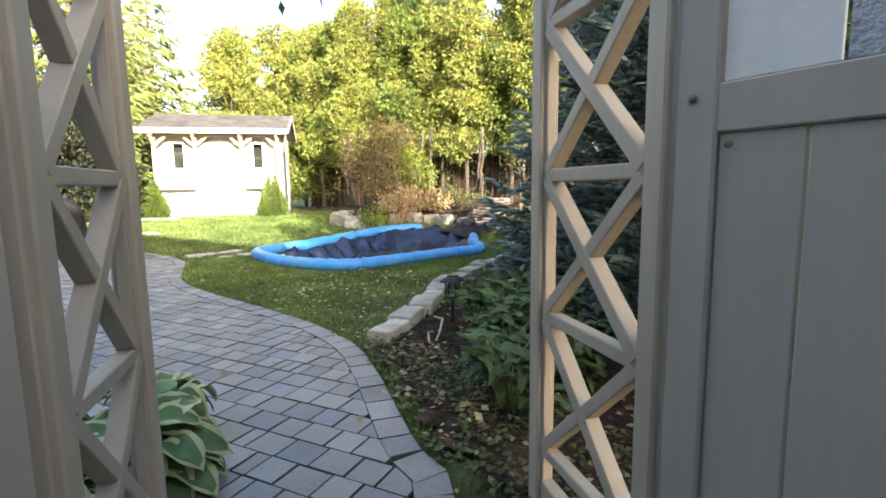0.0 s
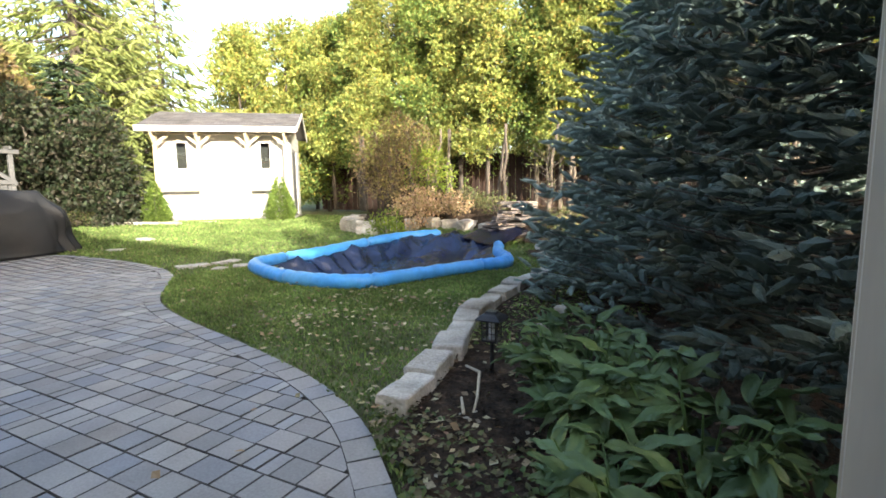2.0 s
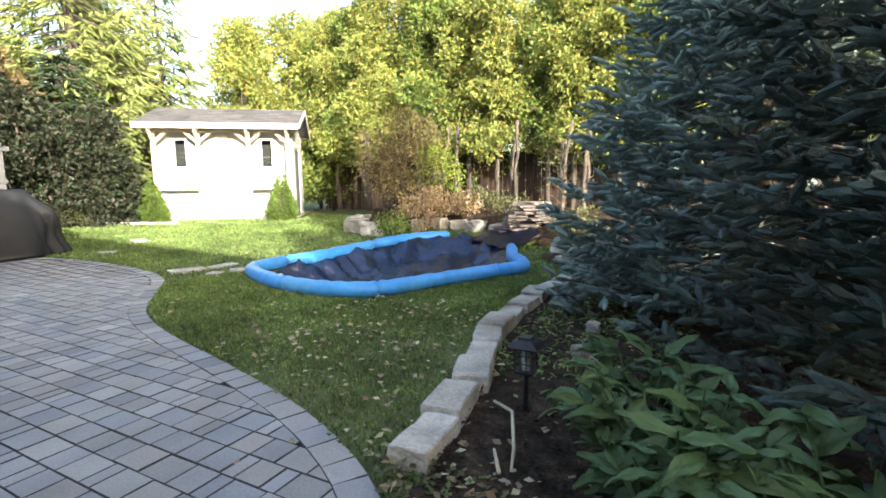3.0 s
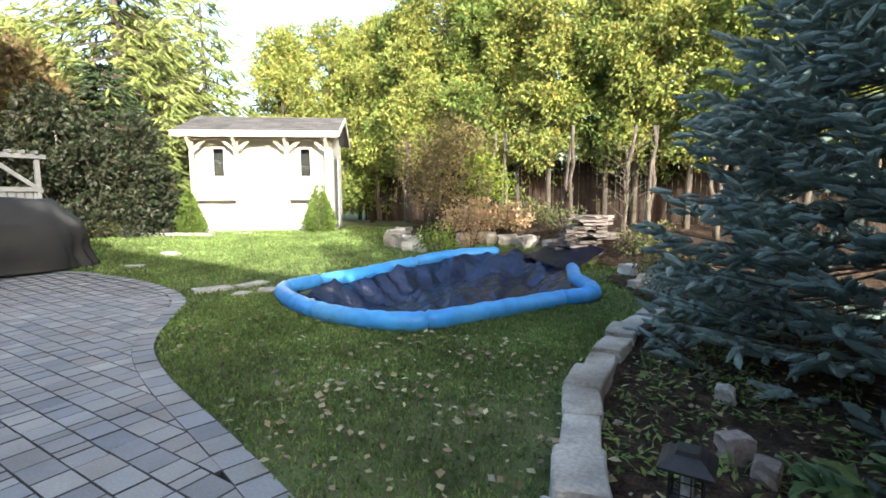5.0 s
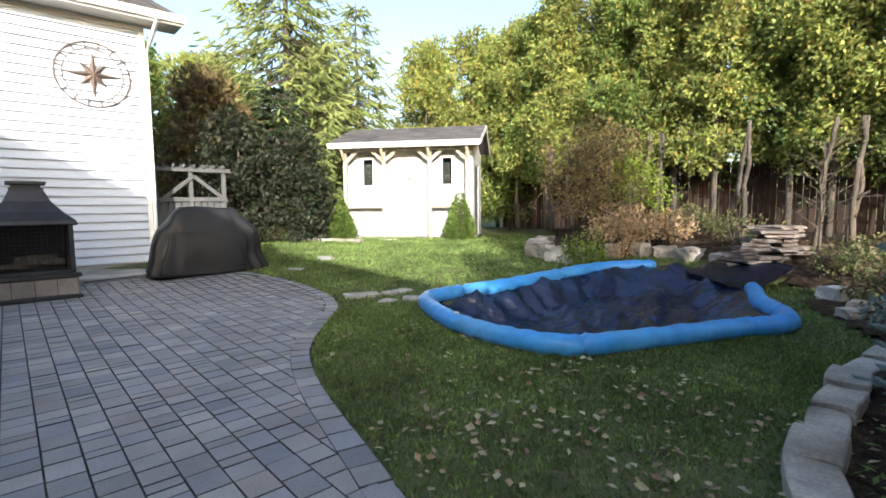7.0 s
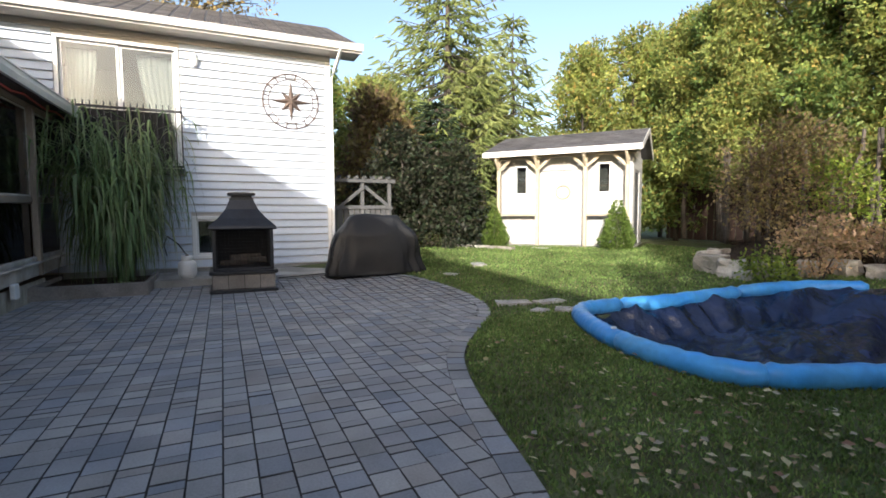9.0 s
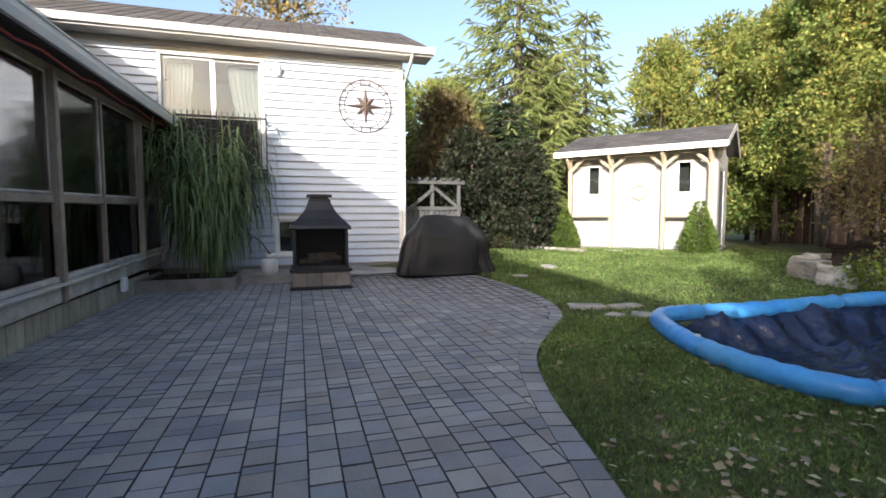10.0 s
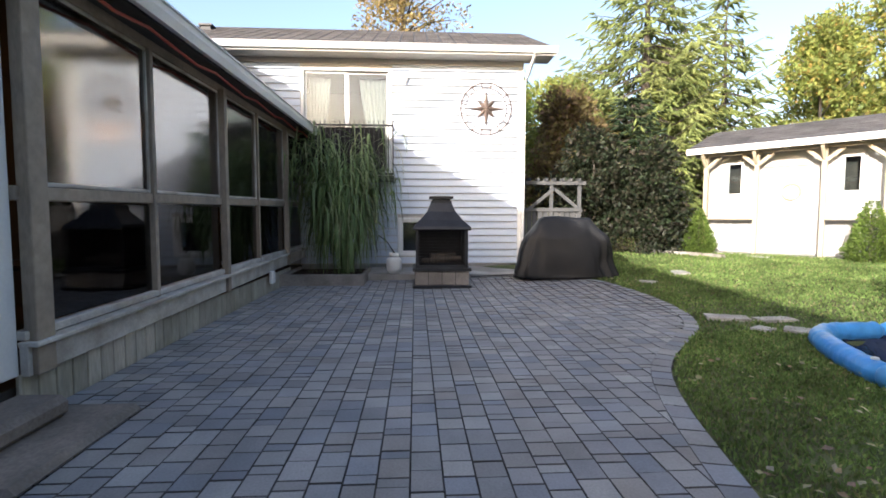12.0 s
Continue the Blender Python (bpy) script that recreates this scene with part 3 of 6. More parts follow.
tagged(gable, "white sided gable above the return wall", "wall", kind="structure")


def build_gutter(name, a, b, label, size=0.12):
    """An eaves gutter with a rolled lip, along a-b; the open side faces outward."""
    a, b = Vector(a), Vector(b)
    d = (b - a).normalized()
    out = d.cross(Vector((0, 0, 1)))
    prof = [(0, 0.0), (0, -0.10), (0.07, -0.12), (0.10, -0.06), (0.105, -0.015), (0.125, -0.012), (0.125, 0.0), (0.098, 0.004), (0.09, -0.055), (0.065, -0.108), (0.008, -0.09), (0.008, 0)]
    bm = bmesh.new()
    s = size / 0.12
    r0 = [bm.verts.new(a + out * x * s + Vector((0, 0, z * s))) for x, z in prof]
    r1 = [bm.verts.new(b + out * x * s + Vector((0, 0, z * s))) for x, z in prof]
    bm.faces.new(r0)
    bm.faces.new(r1)
    for i in range(len(prof)):
        j = (i + 1) % len(prof)
        bm.faces.new((r0[i], r0[j], r1[j], r1[i]))
    g = part(name, bm, M_WHITE)
    return tagged(g, label, "gutter")


g1 = build_gutter("gutter", (EX, -7.4, 5.27), (EX, 5.5, 5.27), "white aluminium eaves gutter along the shingle roof", 0.13)
dp = tube([(EX + 0.06, 4.98, 5.15), (EX + 0.04, 4.97, 5.05), (EX - 0.3, 4.9, 4.72), (WX + 0.07, 4.86, 4.55), (WX + 0.07, 4.86, 0.45), (WX + 0.16, 4.9, 0.3)], 0.042, 10)
tagged(part("downpipe", dp, M_WHITE, smooth=True), "white downpipe at the house corner", "downpipe")

tagged(part("roof_vent", lathe([(.14, -.3), (.13, .0), (.18, .01), (.18, .06), (.06, .08)], square=True, centre=(-16.4, -3.6, 6.65)), M_HOOD), "small dark roof vent on the shingles", "roof vent")

# wall light under the eaves
lamp = empty("wall_light", pose(WX + 0.02, 1.96, 4.62))
tagged(lamp, "small white outdoor wall lantern under the eaves", "wall light")
part("bracket", lathe([(0.05, 0.1), (0.055, 0.14), (0.03, 0.2)], 12, (0.05, 0, 0)), M_WHITE, lamp)
part("lantern_body", lathe([(0.05, -0.08), (0.085, 0.02), (0.09, 0.06), (0.05, 0.1)], 12, (0.06, 0, 0)), M_WHITE, lamp)


# star ornament
def build_star():
    s = empty("wall_star", pose(WX + 0.05, 4.0 - 0.06, 3.98))
    tagged(s, "round bronze compass star ornament on the siding", "wall decoration")
    R = 0.62
    for r, w in ((R, 0.015), (R * 0.8, 0.009)):
        pts = [(0, r * math.cos(2 * math.pi * i / 48), r * math.sin(2 * math.pi * i / 48)) for i in range(49)]
        part("ring", tube(pts, w, 6), M_BRONZE, s)
    for k in range(16):
        a = 2 * math.pi * (k + 0.5) / 16
        c, d = math.cos(a), math.sin(a)
        part("ring_spoke", tube([(0, R * 0.8 * c, R * 0.8 * d), (0, R * 1.04 * c, R * 1.04 * d)], 0.012, 6), M_BRONZE, s)
    for k in range(8):
        a = math.pi / 2 + 2 * math.pi * k / 8
        L = R * 0.76 if k % 2 == 0 else R * 0.52
        bm = bmesh.new()
        b0 = 0.14
        c, d = math.cos(a), math.sin(a)
        tip = bm.verts.new((0.0, L * c, L * d))
        mid = bm.verts.new((0.06, 0, 0))
        l = bm.verts.new((0.0, b0 * math.cos(a + 0.39), b0 * math.sin(a + 0.39)))
        r = bm.verts.new((0.0, b0 * math.cos(a - 0.39), b0 * math.sin(a - 0.39)))
        o = bm.verts.new((-0.005, 0, 0))
        for f in ((tip, l, mid), (tip, mid, r), (tip, o, l), (tip, r, o), (l, o, mid), (r, mid, o)):
            bm.faces.new(f)
        part("star_point", bm, M_BRONZE, s)


build_star()

# black balcony rail below the upper window
rail = empty("balcony_rail", pose(0, 0, 0))
tagged(rail, "black iron balcony railing below the upper window", "railing")
for z in (3.42, 2.32):
    box("rail_bar", (-13.38, -0.85, z), (-13.34, 1.72, z + 0.045), M_BLACK, rail)
for i in range(24):
    y = -0.83 + i * 0.11
    box("baluster", (-13.37, y, 2.32), (-13.35, y + 0.02, 3.56), M_BLACK, rail, bevel=0)
for y in (-0.85, 1.69):
    box("side_bar", (-14.0, y, 3.42), (-13.34, y + 0.03, 3.46), M_BLACK, rail)
box("mesh_panel", (-13.40, -0.83, 2.32), (-13.385, 1.52, 3.40), M_SOOT_DARK, rail, 0, "black wind mesh behind the bars")
box("balcony_floor", (-14.0, -0.85, 2.2), (-13.34, 1.72, 2.3), M_BLACK, rail, label="dark balcony floor")

# slab at the foot of the wall
sl = box("concrete_slab", (-13.97, 1.0, -0.05), (-12.42, 4.62, 0.13), M_CONC, bevel=0.012)
tagged(sl, "worn grey concrete slab along the house wall", "slab", kind="structure")

# ---- sunroom: wall faces +y, settles slightly ----
SY = -0.45
sunroom = empty("sunroom")
tagged(sunroom, "timber-framed sunroom with clear sheet upper and dark lower panes", "sunroom", kind="structure")


def lift(x):
    return 0.016 * (-6.0 - x)


def sbar(nm, xa, xb, z, y, h, d, material, label="", bevel=0.006):
    return bar(nm, (xa, y, z + lift(xa)), (xb, y, z + lift(xb)), d, h, material, sunroom, bevel, label=label)


def spost(nm, x, z0, z1, w, y, d, material=None):
    return box(nm, (x - w / 2, y - d / 2, z0 + lift(x)), (x + w / 2, y + d / 2, z1 + lift(x)), material or M_TIMBER, sunroom, 0.006)


XE, XS = -13.6, -5.4
sbar("midrail", XE, XS, 1.52, SY - 0.01, 0.10, 0.09, M_TIMBER, bevel=0.008)
sbar("sill_rail", XE, XS, 0.56, SY + 0.0, 0.06, 0.10, M_SILL)
sbar("sill_board", XE, XS, 0.40, SY + 0.03, 0.24, 0.06, M_SILL, "peeling grey painted sill board")
sbar("sill_lip", XE, XS, 0.50, SY + 0.06, 0.035, 0.14, M_SILL)
sbar("head_beam", XE, -3.9, 3.06, SY - 0.02, 0.12, 0.1, M_TIMBER)
for x, w in ((-5.52, 0.17), (-8.88, 0.10), (-12.1, 0.11)):
    spost("post", x, 0.28, 3.02, w, SY + 0.055, 0.09)
for x in (-7.12, -10.4):
    spost("mullion", x, 0.42, 3.0, 0.06, SY + 0.015, 0.07)
bays = [-5.6, -7.12, -8.88, -10.4, -12.1, -13.55]
for a, b in zip(bays, bays[1:]):
    za = lift((a + b) / 2)
    p = box("vinyl_pane", (b + 0.03, SY - 0.012, 1.58 + za), (a - 0.03, SY - 0.006, 2.99 + za), M_PLASTIC, sunroom, 0, "cloudy clear vinyl sheet")
    q = box("lower_pane", (b + 0.03, SY - 0.012, 0.6 + za), (a - 0.03, SY - 0.006, 1.46 + za), M_SCREEN, sunroom, 0, "dark lower pane")
    p.visible_shadow = False
    q.visible_shadow = False
    for zz in (1.59, 2.98):
        sbar("bead", b + 0.03, a - 0.03, zz, SY + 0.006, 0.03, 0.02, M_SILL)
    for xx in (a - 0.045, b + 0.045):
        box("bead", (xx - 0.012, SY - 0.003, 1.6 + za), (xx + 0.012, SY + 0.016, 2.97 + za), M_SILL, sunroom, 0)
x = XS + 0.02
while x > -12.5:
    w = 0.17
    box("skirting_board", (x - w + 0.012, SY - 0.02, -0.05), (x, SY + 0.012, 0.285), M_SKIRT, sunroom, 0.006)
    x -= w
for nm, lo, hi, m_ in (("sunroom_floor", (-13.8, -3.0, 0.1), (-3.9, SY - 0.05, 0.2), M_UNLIT), ("wall_sunroom_back", (-13.8, -3.1, 0), (-3.9, -3.0, 5.2), M_UNLIT),
                       ("wall_sunroom_end", (-4.0, -3.0, -0.1), (-3.9, SY - 0.12, 3.1), M_SIDING), ("ceiling_sunroom", (-13.8, -3.0, 3.12), (-3.9, SY - 0.1, 3.16), M_UNLIT)):
    tagged(box(nm, lo, hi, m_), "sunroom surface in a dark colour that holds the room's shade", "wall" if "wall" in nm else nm.split("_")[0], kind="structure")
tagged(box("sunroom_door", (-5.4, SY - 0.04, 0.28), (-4.55, SY, 2.95), M_WHITE, bevel=0.01), "white painted sunroom door", "door", kind="structure")
tagged(box("wall_door_side", (-4.5, SY - 0.12, -0.05), (-3.9, SY, 3.0), M_SIDING), "white sided wall beside the sunroom door", "wall", kind="structure")
roof_slab("roof_sunroom", (XE - 0.3, -0.14, 3.33), (-3.7, -0.14, 3.18), (-3.7, -3.1, 4.3), (XE - 0.3, -3.1, 4.4), 0.1, "low shingle roof of the sunroom", 8)
build_gutter("gutter", (-3.7, -0.12, 3.2), (XE + 0.25, -0.12, 3.35), "white gutter along the sunroom eaves", 0.15)
sbar("soffit_board", XE, -3.7, 3.1, -0.28, 0.02, 0.3, M_UNLIT, "soffit board coloured dark for the shade under the eaves")
cab = part("light_cable", tube([(-4.2 - 0.5 * i, -0.2, 3.03 + lift(-4.2 - 0.5 * i) - 0.03 * math.sin(i * 2.1)) for i in range(19)], 0.015, 6), M_RED)
tagged(cab, "red cable of string lights under the sunroom eaves", "cable")

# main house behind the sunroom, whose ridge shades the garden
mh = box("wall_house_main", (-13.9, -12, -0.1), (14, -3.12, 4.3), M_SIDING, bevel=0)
tagged(mh, "white sided main house behind the sunroom", "wall", kind="structure")
roof_slab("roof_house_main", (-13.9, -2.9, 5.55), (16, -2.9, 5.55), (16, -7.5, 6.1), (-13.9, -7.5, 6.1), 0.15, "dark shingle roof of the main house", 3)
tagged(box("wall_house_upper", (-13.9, -12, 4.3), (15.8, -3.2, 5.45), M_SIDING, bevel=0), "white sided upper wall of the main house", "wall", kind="structure")

# out-of-view block added to keep sky light off the left gate
tagged(box("wall_house_side", (-3.86, -3.0, -0.1), (-1.5, 0.2, 3.3), M_SIDING, bevel=0), "unseen white sided wall added to shade the left gate", "wall", kind="structure")
# added wall, never in view; its height sets how dark the gates get
tagged(box("wall_boundary", (1.15, -5.0, -0.1), (1.3, 0.7, 3.1), M_GATE_PANEL, bevel=0), "unseen taupe wall added beside the gate to block light", "wall", kind="structure")

# things inside the sunroom
pl = empty("pendant_lamp", pose(-8.6, -1.7, 2.45))
tagged(pl, "small glowing amber ceiling lamp in the sunroom", "lamp")
M_GLOW = bpy.data.materials.new("warm_bulb")
M_GLOW.use_nodes = True
M_GLOW.node_tree.nodes["Principled BSDF"].inputs["Emission Color"].default_value = (1.0, 0.5, 0.15, 1)
M_GLOW.node_tree.nodes["Principled BSDF"].inputs["Emission Strength"].default_value = 4.0
part("shade", lathe([(0.05, 0.08), (0.16, 0.02), (0.17, -0.03), (0.1, -0.06)], 16), M_GLOW, pl, "glowing amber glass shade", True)
part("stem", tube([(0, 0, 0.08), (0, 0, 0.67)], 0.012, 6), M_BLACK, pl)


def build_patio_chair(x, y, rot):
    c = empty("patio_chair", pose(x, y, 0.2, 0, 0, rot))
    tagged(c, "dull teal padded chair in the dim sunroom", "chair", group="sunroom chairs")
    box("seat", (-0.28, -0.28, 0.4), (0.28, 0.28, 0.5), M_TEAL, c, 0.03)
    box("backrest", (-0.28, -0.3, 0.5), (0.28, -0.2, 1.05), M_TEAL, c, 0.03)
    for sx in (-0.25, 0.25):
        for sy in (-0.25, 0.25):
            part("leg", tube([(sx, sy, 0.0), (sx * 0.95, sy * 0.95, 0.42)], 0.018, 6), M_BLACK, c)


build_patio_chair(-10.6, -1.3, 150)
build_patio_chair(-7.6, -1.6, 200)
tb = empty("sunroom_table", pose(-6.4, -1.6, 0.2))
tagged(tb, "dark round table in the dim sunroom", "table")
part("tabletop", lathe([(0.5, 0.7), (0.52, 0.72), (0.5, 0.74)], 24), M_BLACK, tb)
part("pedestal", lathe([(0.25, 0.0), (0.06, 0.06), (0.05, 0.7)], 12), M_BLACK, tb)

sk = box("socket_box", (-10.95, SY + 0.062, 0.16), (-10.78, SY + 0.13, 0.38), M_WHITE, bevel=0.012)
tagged(sk, "white outdoor socket box on the sill board", "socket")

# rounded stone steps by the sunroom door
for i, (lo, hi) in enumerate((((-5.5, -0.35, -0.02), (-4.35, 0.30, 0.055)), ((-5.3, -0.4, 0.055), (-4.45, -0.05, 0.2)))):
    st = box("door_step", lo, hi, M_BROWNSTONE, bevel=0.04)
    tagged(st, "rounded brown stone step below the sunroom door", "step", group="door steps", kind="structure")


# ---- garden arbor with lattice sides and its two open gates ----
def lattice_side(p_far, p_near, label):
    """A side panel of the arbor: two posts, cross rails and an X in each bay."""
    s = empty("arbor_side")
    tagged(s, label, "arbor", group="arbor sides")
    a, b = Vector((*p_far, 0)), Vector((*p_near, 0))
    d = (b - a).normalized()
    nrm = Vector((-d.y, d.x, 0))

    def pt(k, z, off=0.0):
        q = a.lerp(b, k) + nrm * off
        return (q.x, q.y, z)
    for k in (0, 1):
        bar("post", pt(k, -0.05), pt(k, 2.75), 0.07, 0.07, M_GATE, s, 0.006, up=d)
        bar("post_bead", pt(k, 0.0, 0), pt(k, 2.7, 0), 0.035, 0.10, M_GATE, s, 0.004, up=d)
    L = (b - a).length
    e = 0.05 / L
    zs = [0.30, 0.81, 1.305, 1.80, 2.30]
    for z in zs:
        bar("cross_rail", pt(e, z), pt(1 - e, z), 0.045, 0.042, M_GATE, s, 0.004)
    bar("bottom_rail", pt(e, 0.12), pt(1 - e, 0.12), 0.05, 0.12, M_GATE, s, 0.004)
    for z0, z1 in zip(zs, zs[1:]):
        bar("lattice_bar", pt(e, z1 - 0.01), pt(1 - e, z0 + 0.01), 0.052, 0.046, M_GATE, s, 0.003)
        m0, m1 = 0.47, 0.53
        zz = (z0 + z1) / 2
        bar("lattice_bar", pt(e, z0 + 0.01), pt(m0, zz - 0.015), 0.048, 0.042, M_GATE, s, 0.003)
        bar("lattice_bar", pt(m1, zz + 0.015), pt(1 - e, z1 - 0.01), 0.048, 0.042, M_GATE, s, 0.003)
    bar("top_board", pt(0, 1.9), pt(1, 1.9), 0.03, 0.12, M_GATE, s, 0.004)
    return s


lattice_side((-0.40, 1.79), (0.0, 1.335), "taupe painted wooden arbor side with crossed lattice")
lattice_side((-1.40, 0.92), (-1.05, 0.53), "taupe painted wooden arbor side with crossed lattice near hostas")


def gate_leaf(hinge, end, label, glass):
    """An open gate: stiles, rails, vertical boards and textured glass above."""
    g = empty("garden_gate")
    tagged(g, label, "gate", group="arbor gates")
    a, b = Vector((*hinge, 0)), Vector((*end, 0))
    d = (b - a).normalized()
    n = Vector((d.y, -d.x, 0))
    L = (b - a).length

    def pt(s, z, off=0.0):
        q = a + d * s + n * off
        return (q.x, q.y, z)
    for s in (0.04, L - 0.04):
        bar("stile", pt(s, 0.08), pt(s, 2.1), 0.045, 0.09, M_GATE_PANEL, g, 0.006, up=d)
    for z, h in ((0.14, 0.12), (1.425, 0.10), (2.05, 0.1)):
        bar("rail", pt(0.085, z), pt(L - 0.085, z), 0.042, h, M_GATE_PANEL, g, 0.004)
    n_b = 5
    w = (L - 0.17) / n_b
    for i in range(n_b):
        bar("board", pt(0.085 + w * (i + 0.5), 0.2), pt(0.085 + w * (i + 0.5), 1.375), 0.02, w - 0.005, M_GATE_PANEL, g, 0.003, up=d)
    if glass:
        for i in range(4):
            w4 = (L - 0.17) / 4
            bar("glass_panel", pt(0.085 + w4 * (i + 0.5), 1.48), pt(0.085 + w4 * (i + 0.5), 2.0), 0.012, w4 - 0.01, M_LEAD if i % 2 else M_WHITE, g, 0, up=d,
                label="textured leaded glass" if i % 2 else "pale frosted glass")
    for s, z in ((0.035, 1.45), (0.115, 1.35), (0.035, 0.3)):
        p = Vector(pt(s, z, 0))
        for o in (1, -1):
            bm = lathe([(0.009, 0.0), (0.009, 0.004), (0.004, 0.006)], 10)
            k = part("screw_head", bm, M_BRONZE, g)
            k.matrix_local = Matrix.Translation(p + n * o * 0.024) @ (n * o).to_track_quat('Z', 'Y').to_matrix().to_4x4()
    return g


gate_leaf((0.035, 1.30), (0.88, 0.79), "open taupe garden gate with boards and textured glass", True)
lg = gate_leaf((-1.0, 0.46), (-0.60, -0.34), "open taupe garden gate with a black hinge", True)
hg = bar("hinge", (-0.955, 0.455, 1.43), (-0.90, 0.345, 1.43), 0.03, 0.075, M_BLACK, lg, 0.006, label="black iron hinge")

# branch with leaves over the arbor
br = empty("overhanging_branch")
tagged(br, "thin leafy twig drooping over the path", "branch")
part("twig", tube([(-0.40, 1.79, 2.72), (-0.9, 2.0, 2.66), (-1.35, 2.15, 2.5), (-1.6, 2.2, 2.33)], [0.012, 0.01, 0.008, 0.004], 6), M_BARK, br)
part("twig", tube([(-0.9, 2.0, 2.66), (-1.1, 2.35, 2.5), (-1.25, 2.5, 2.34)], [0.008, 0.007, 0.004], 6), M_BARK, br)
R = np.random.RandomState(3)
c = np.concatenate([np.array([-1.5, 2.2, 2.36]) + R.normal(0, 1, (26, 3)) * (0.22, 0.1, 0.05), np.array([-1.2, 2.45, 2.38]) + R.normal(0, 1, (22, 3)) * (0.12, 0.1, 0.05)])
mesh_ob("leaves", leaf_mesh("leaves", c, np.c_[R.normal(0, .3, 48), R.normal(0, .3, 48), -np.ones(48)], R.normal(0, 1, (48, 3)), R.uniform(.06, .1, 48), R.uniform(.035, .055, 48)), L_PEONY, br)


# ---- pool under its winter cover ----
def smooth_loop(pts, n, closed=True):
    out = []
    m = len(pts)
    for i in range(m if closed else m - 1):
        g = [Vector((*pts[(i + k) % m], 0)) if closed else Vector((*pts[min(max(i + k, 0), m - 1)], 0)) for k in (-1, 0, 1, 2)]
        for k in range(n):
            t = k / n
            out.append(0.5 * ((2 * g[1]) + (g[2] - g[0]) * t + (2 * g[0] - 5 * g[1] + 4 * g[2] - g[3]) * t * t + (3 * g[1] - g[0] - 3 * g[2] + g[3]) * t ** 3))
    return out


pool = empty("covered_pool")
tagged(pool, "small in-ground pool under navy cover held by blue water tubes", "pool")


def build_pool():
    loop = smooth_loop(POOL, 12)
    N = len(loop)
    cx, cy = sum(p.x for p in loop) / N, sum(p.y for p in loop) / N
    bm = bmesh.new()
    rings = []
    K = 46
    for k in range(K + 1):
        s = 1 - k / K
        ring = []
        for p in loop:
            x, y = cx + (p.x - cx) * (0.02 + 0.98 * s), cy + (p.y - cy) * (0.02 + 0.98 * s)
            ed = (1 - s)
            drop = -0.40 * min(1, ed * 3.2) ** 1.1
            wr = 0.0
            if ed > 0.02:
                a = math.atan2(y - cy, x - cx)
                wr = 0.07 * math.sin(a * 19 + 4 * noise.noise((x, y, 0))) * math.exp(-((ed - 0.2) / 0.16) ** 2)
                fold = 1 - abs(noise.noise((x * 1.3 + y * .5, y * .55, 9))) * 3.5
                fine = 1 - abs(noise.noise((x * 3.1 - y * 1.1, y * 1.6, 12))) * 4.0
                wr += 0.075 * max(fold, 0) ** 2 + 0.02 * max(fine, 0) ** 2
                wr += 0.05 * noise.noise((x * 2.2, y * 1.2, 1)) + 0.085 * abs(noise.noise((x * 4.5 + y, y * 2.5, 4))) + 0.012 * noise.noise((x * 11, y * 8, 4))
            ring.append(bm.verts.new((x, y, ground_z(p.x, p.y) + 0.06 + drop + wr)))
        rings.append(ring)
    for a, b in zip(rings, rings[1:]):
        for i in range(N):
            bm.faces.new((a[i], a[(i + 1) % N], b[(i + 1) % N], b[i]))
    bm.faces.new(rings[-1])
    part("cover", bm, M_LINER, pool, "wrinkled wet navy tarpaulin", True)
    # the cover's tongue runs up onto the flagstones at the far corner
    bm = bmesh.new()
    rows = []
    for i in range(15):
        s = i / 14
        a = Vector((-4.15, 10.3, 0)).lerp(Vector((-3.95, 11.6, 0)), s)
        b = Vector((-5.5, 11.3, 0)).lerp(Vector((-5.0, 12.3, 0)), s)
        row = []
        for j in range(15):
            q = a.lerp(b, j / 14)
            z = ground_z(q.x, q.y) + 0.06 + 0.22 * s + 0.05 * noise.noise((q.x * 3, q.y * 3, 2)) + 0.06 * math.sin(j / 14 * math.pi) * s
            row.append(bm.verts.new((q.x, q.y, z)))
        rows.append(row)
    for a, b in zip(rows, rows[1:]):
        for j in range(14):
            bm.faces.new((a[j], a[j + 1], b[j + 1], b[j]))
    bmesh.ops.solidify(bm, geom=bm.faces[:], thickness=0.01)
    part("cover_tongue", bm, M_LINER, pool, "navy cover edge draped over flat stones", True)
    loop = smooth_loop(POOL, 4)
    N = len(loop)
    # water tubes end to end, from the back corner round to the stones
    segs = [(46, 55), (55, 63), (63, 70), (69.6, 76), (75.5, 84.4), (84, 93), (92.6, 97.5), (97, 104)]
    for a, b in segs:
        pts = []
        n = 20
        for i in range(n + 1):
            u = a + (b - a) * i / n
            p = loop[int(u) % N].lerp(loop[(int(u) + 1) % N], u - int(u))
            pts.append((p.x, p.y, ground_z(p.x, p.y) + 0.085 + 0.006 * math.sin(i * 1.7)))
        r = [0.105 * min(1, 0.55 + 3.2 * math.sin(math.pi * (i + 0.2) / (n + 0.4))) * (1 + 0.03 * math.sin(i * 2.3)) for i in range(n + 1)]
        part("water_tube", tube(pts, r, 14), M_TUBE, pool, smooth=True)
    for u in (75.7,):
        p = loop[int(u) % N]
        k = part("filler_cap", lathe([(0.03, 0), (0.03, 0.015), (0.015, 0.02)], 12), M_TANK, pool, "grey filler cap")
        k.location = (p.x, p.y, ground_z(p.x, p.y) + 0.186)


build_pool()


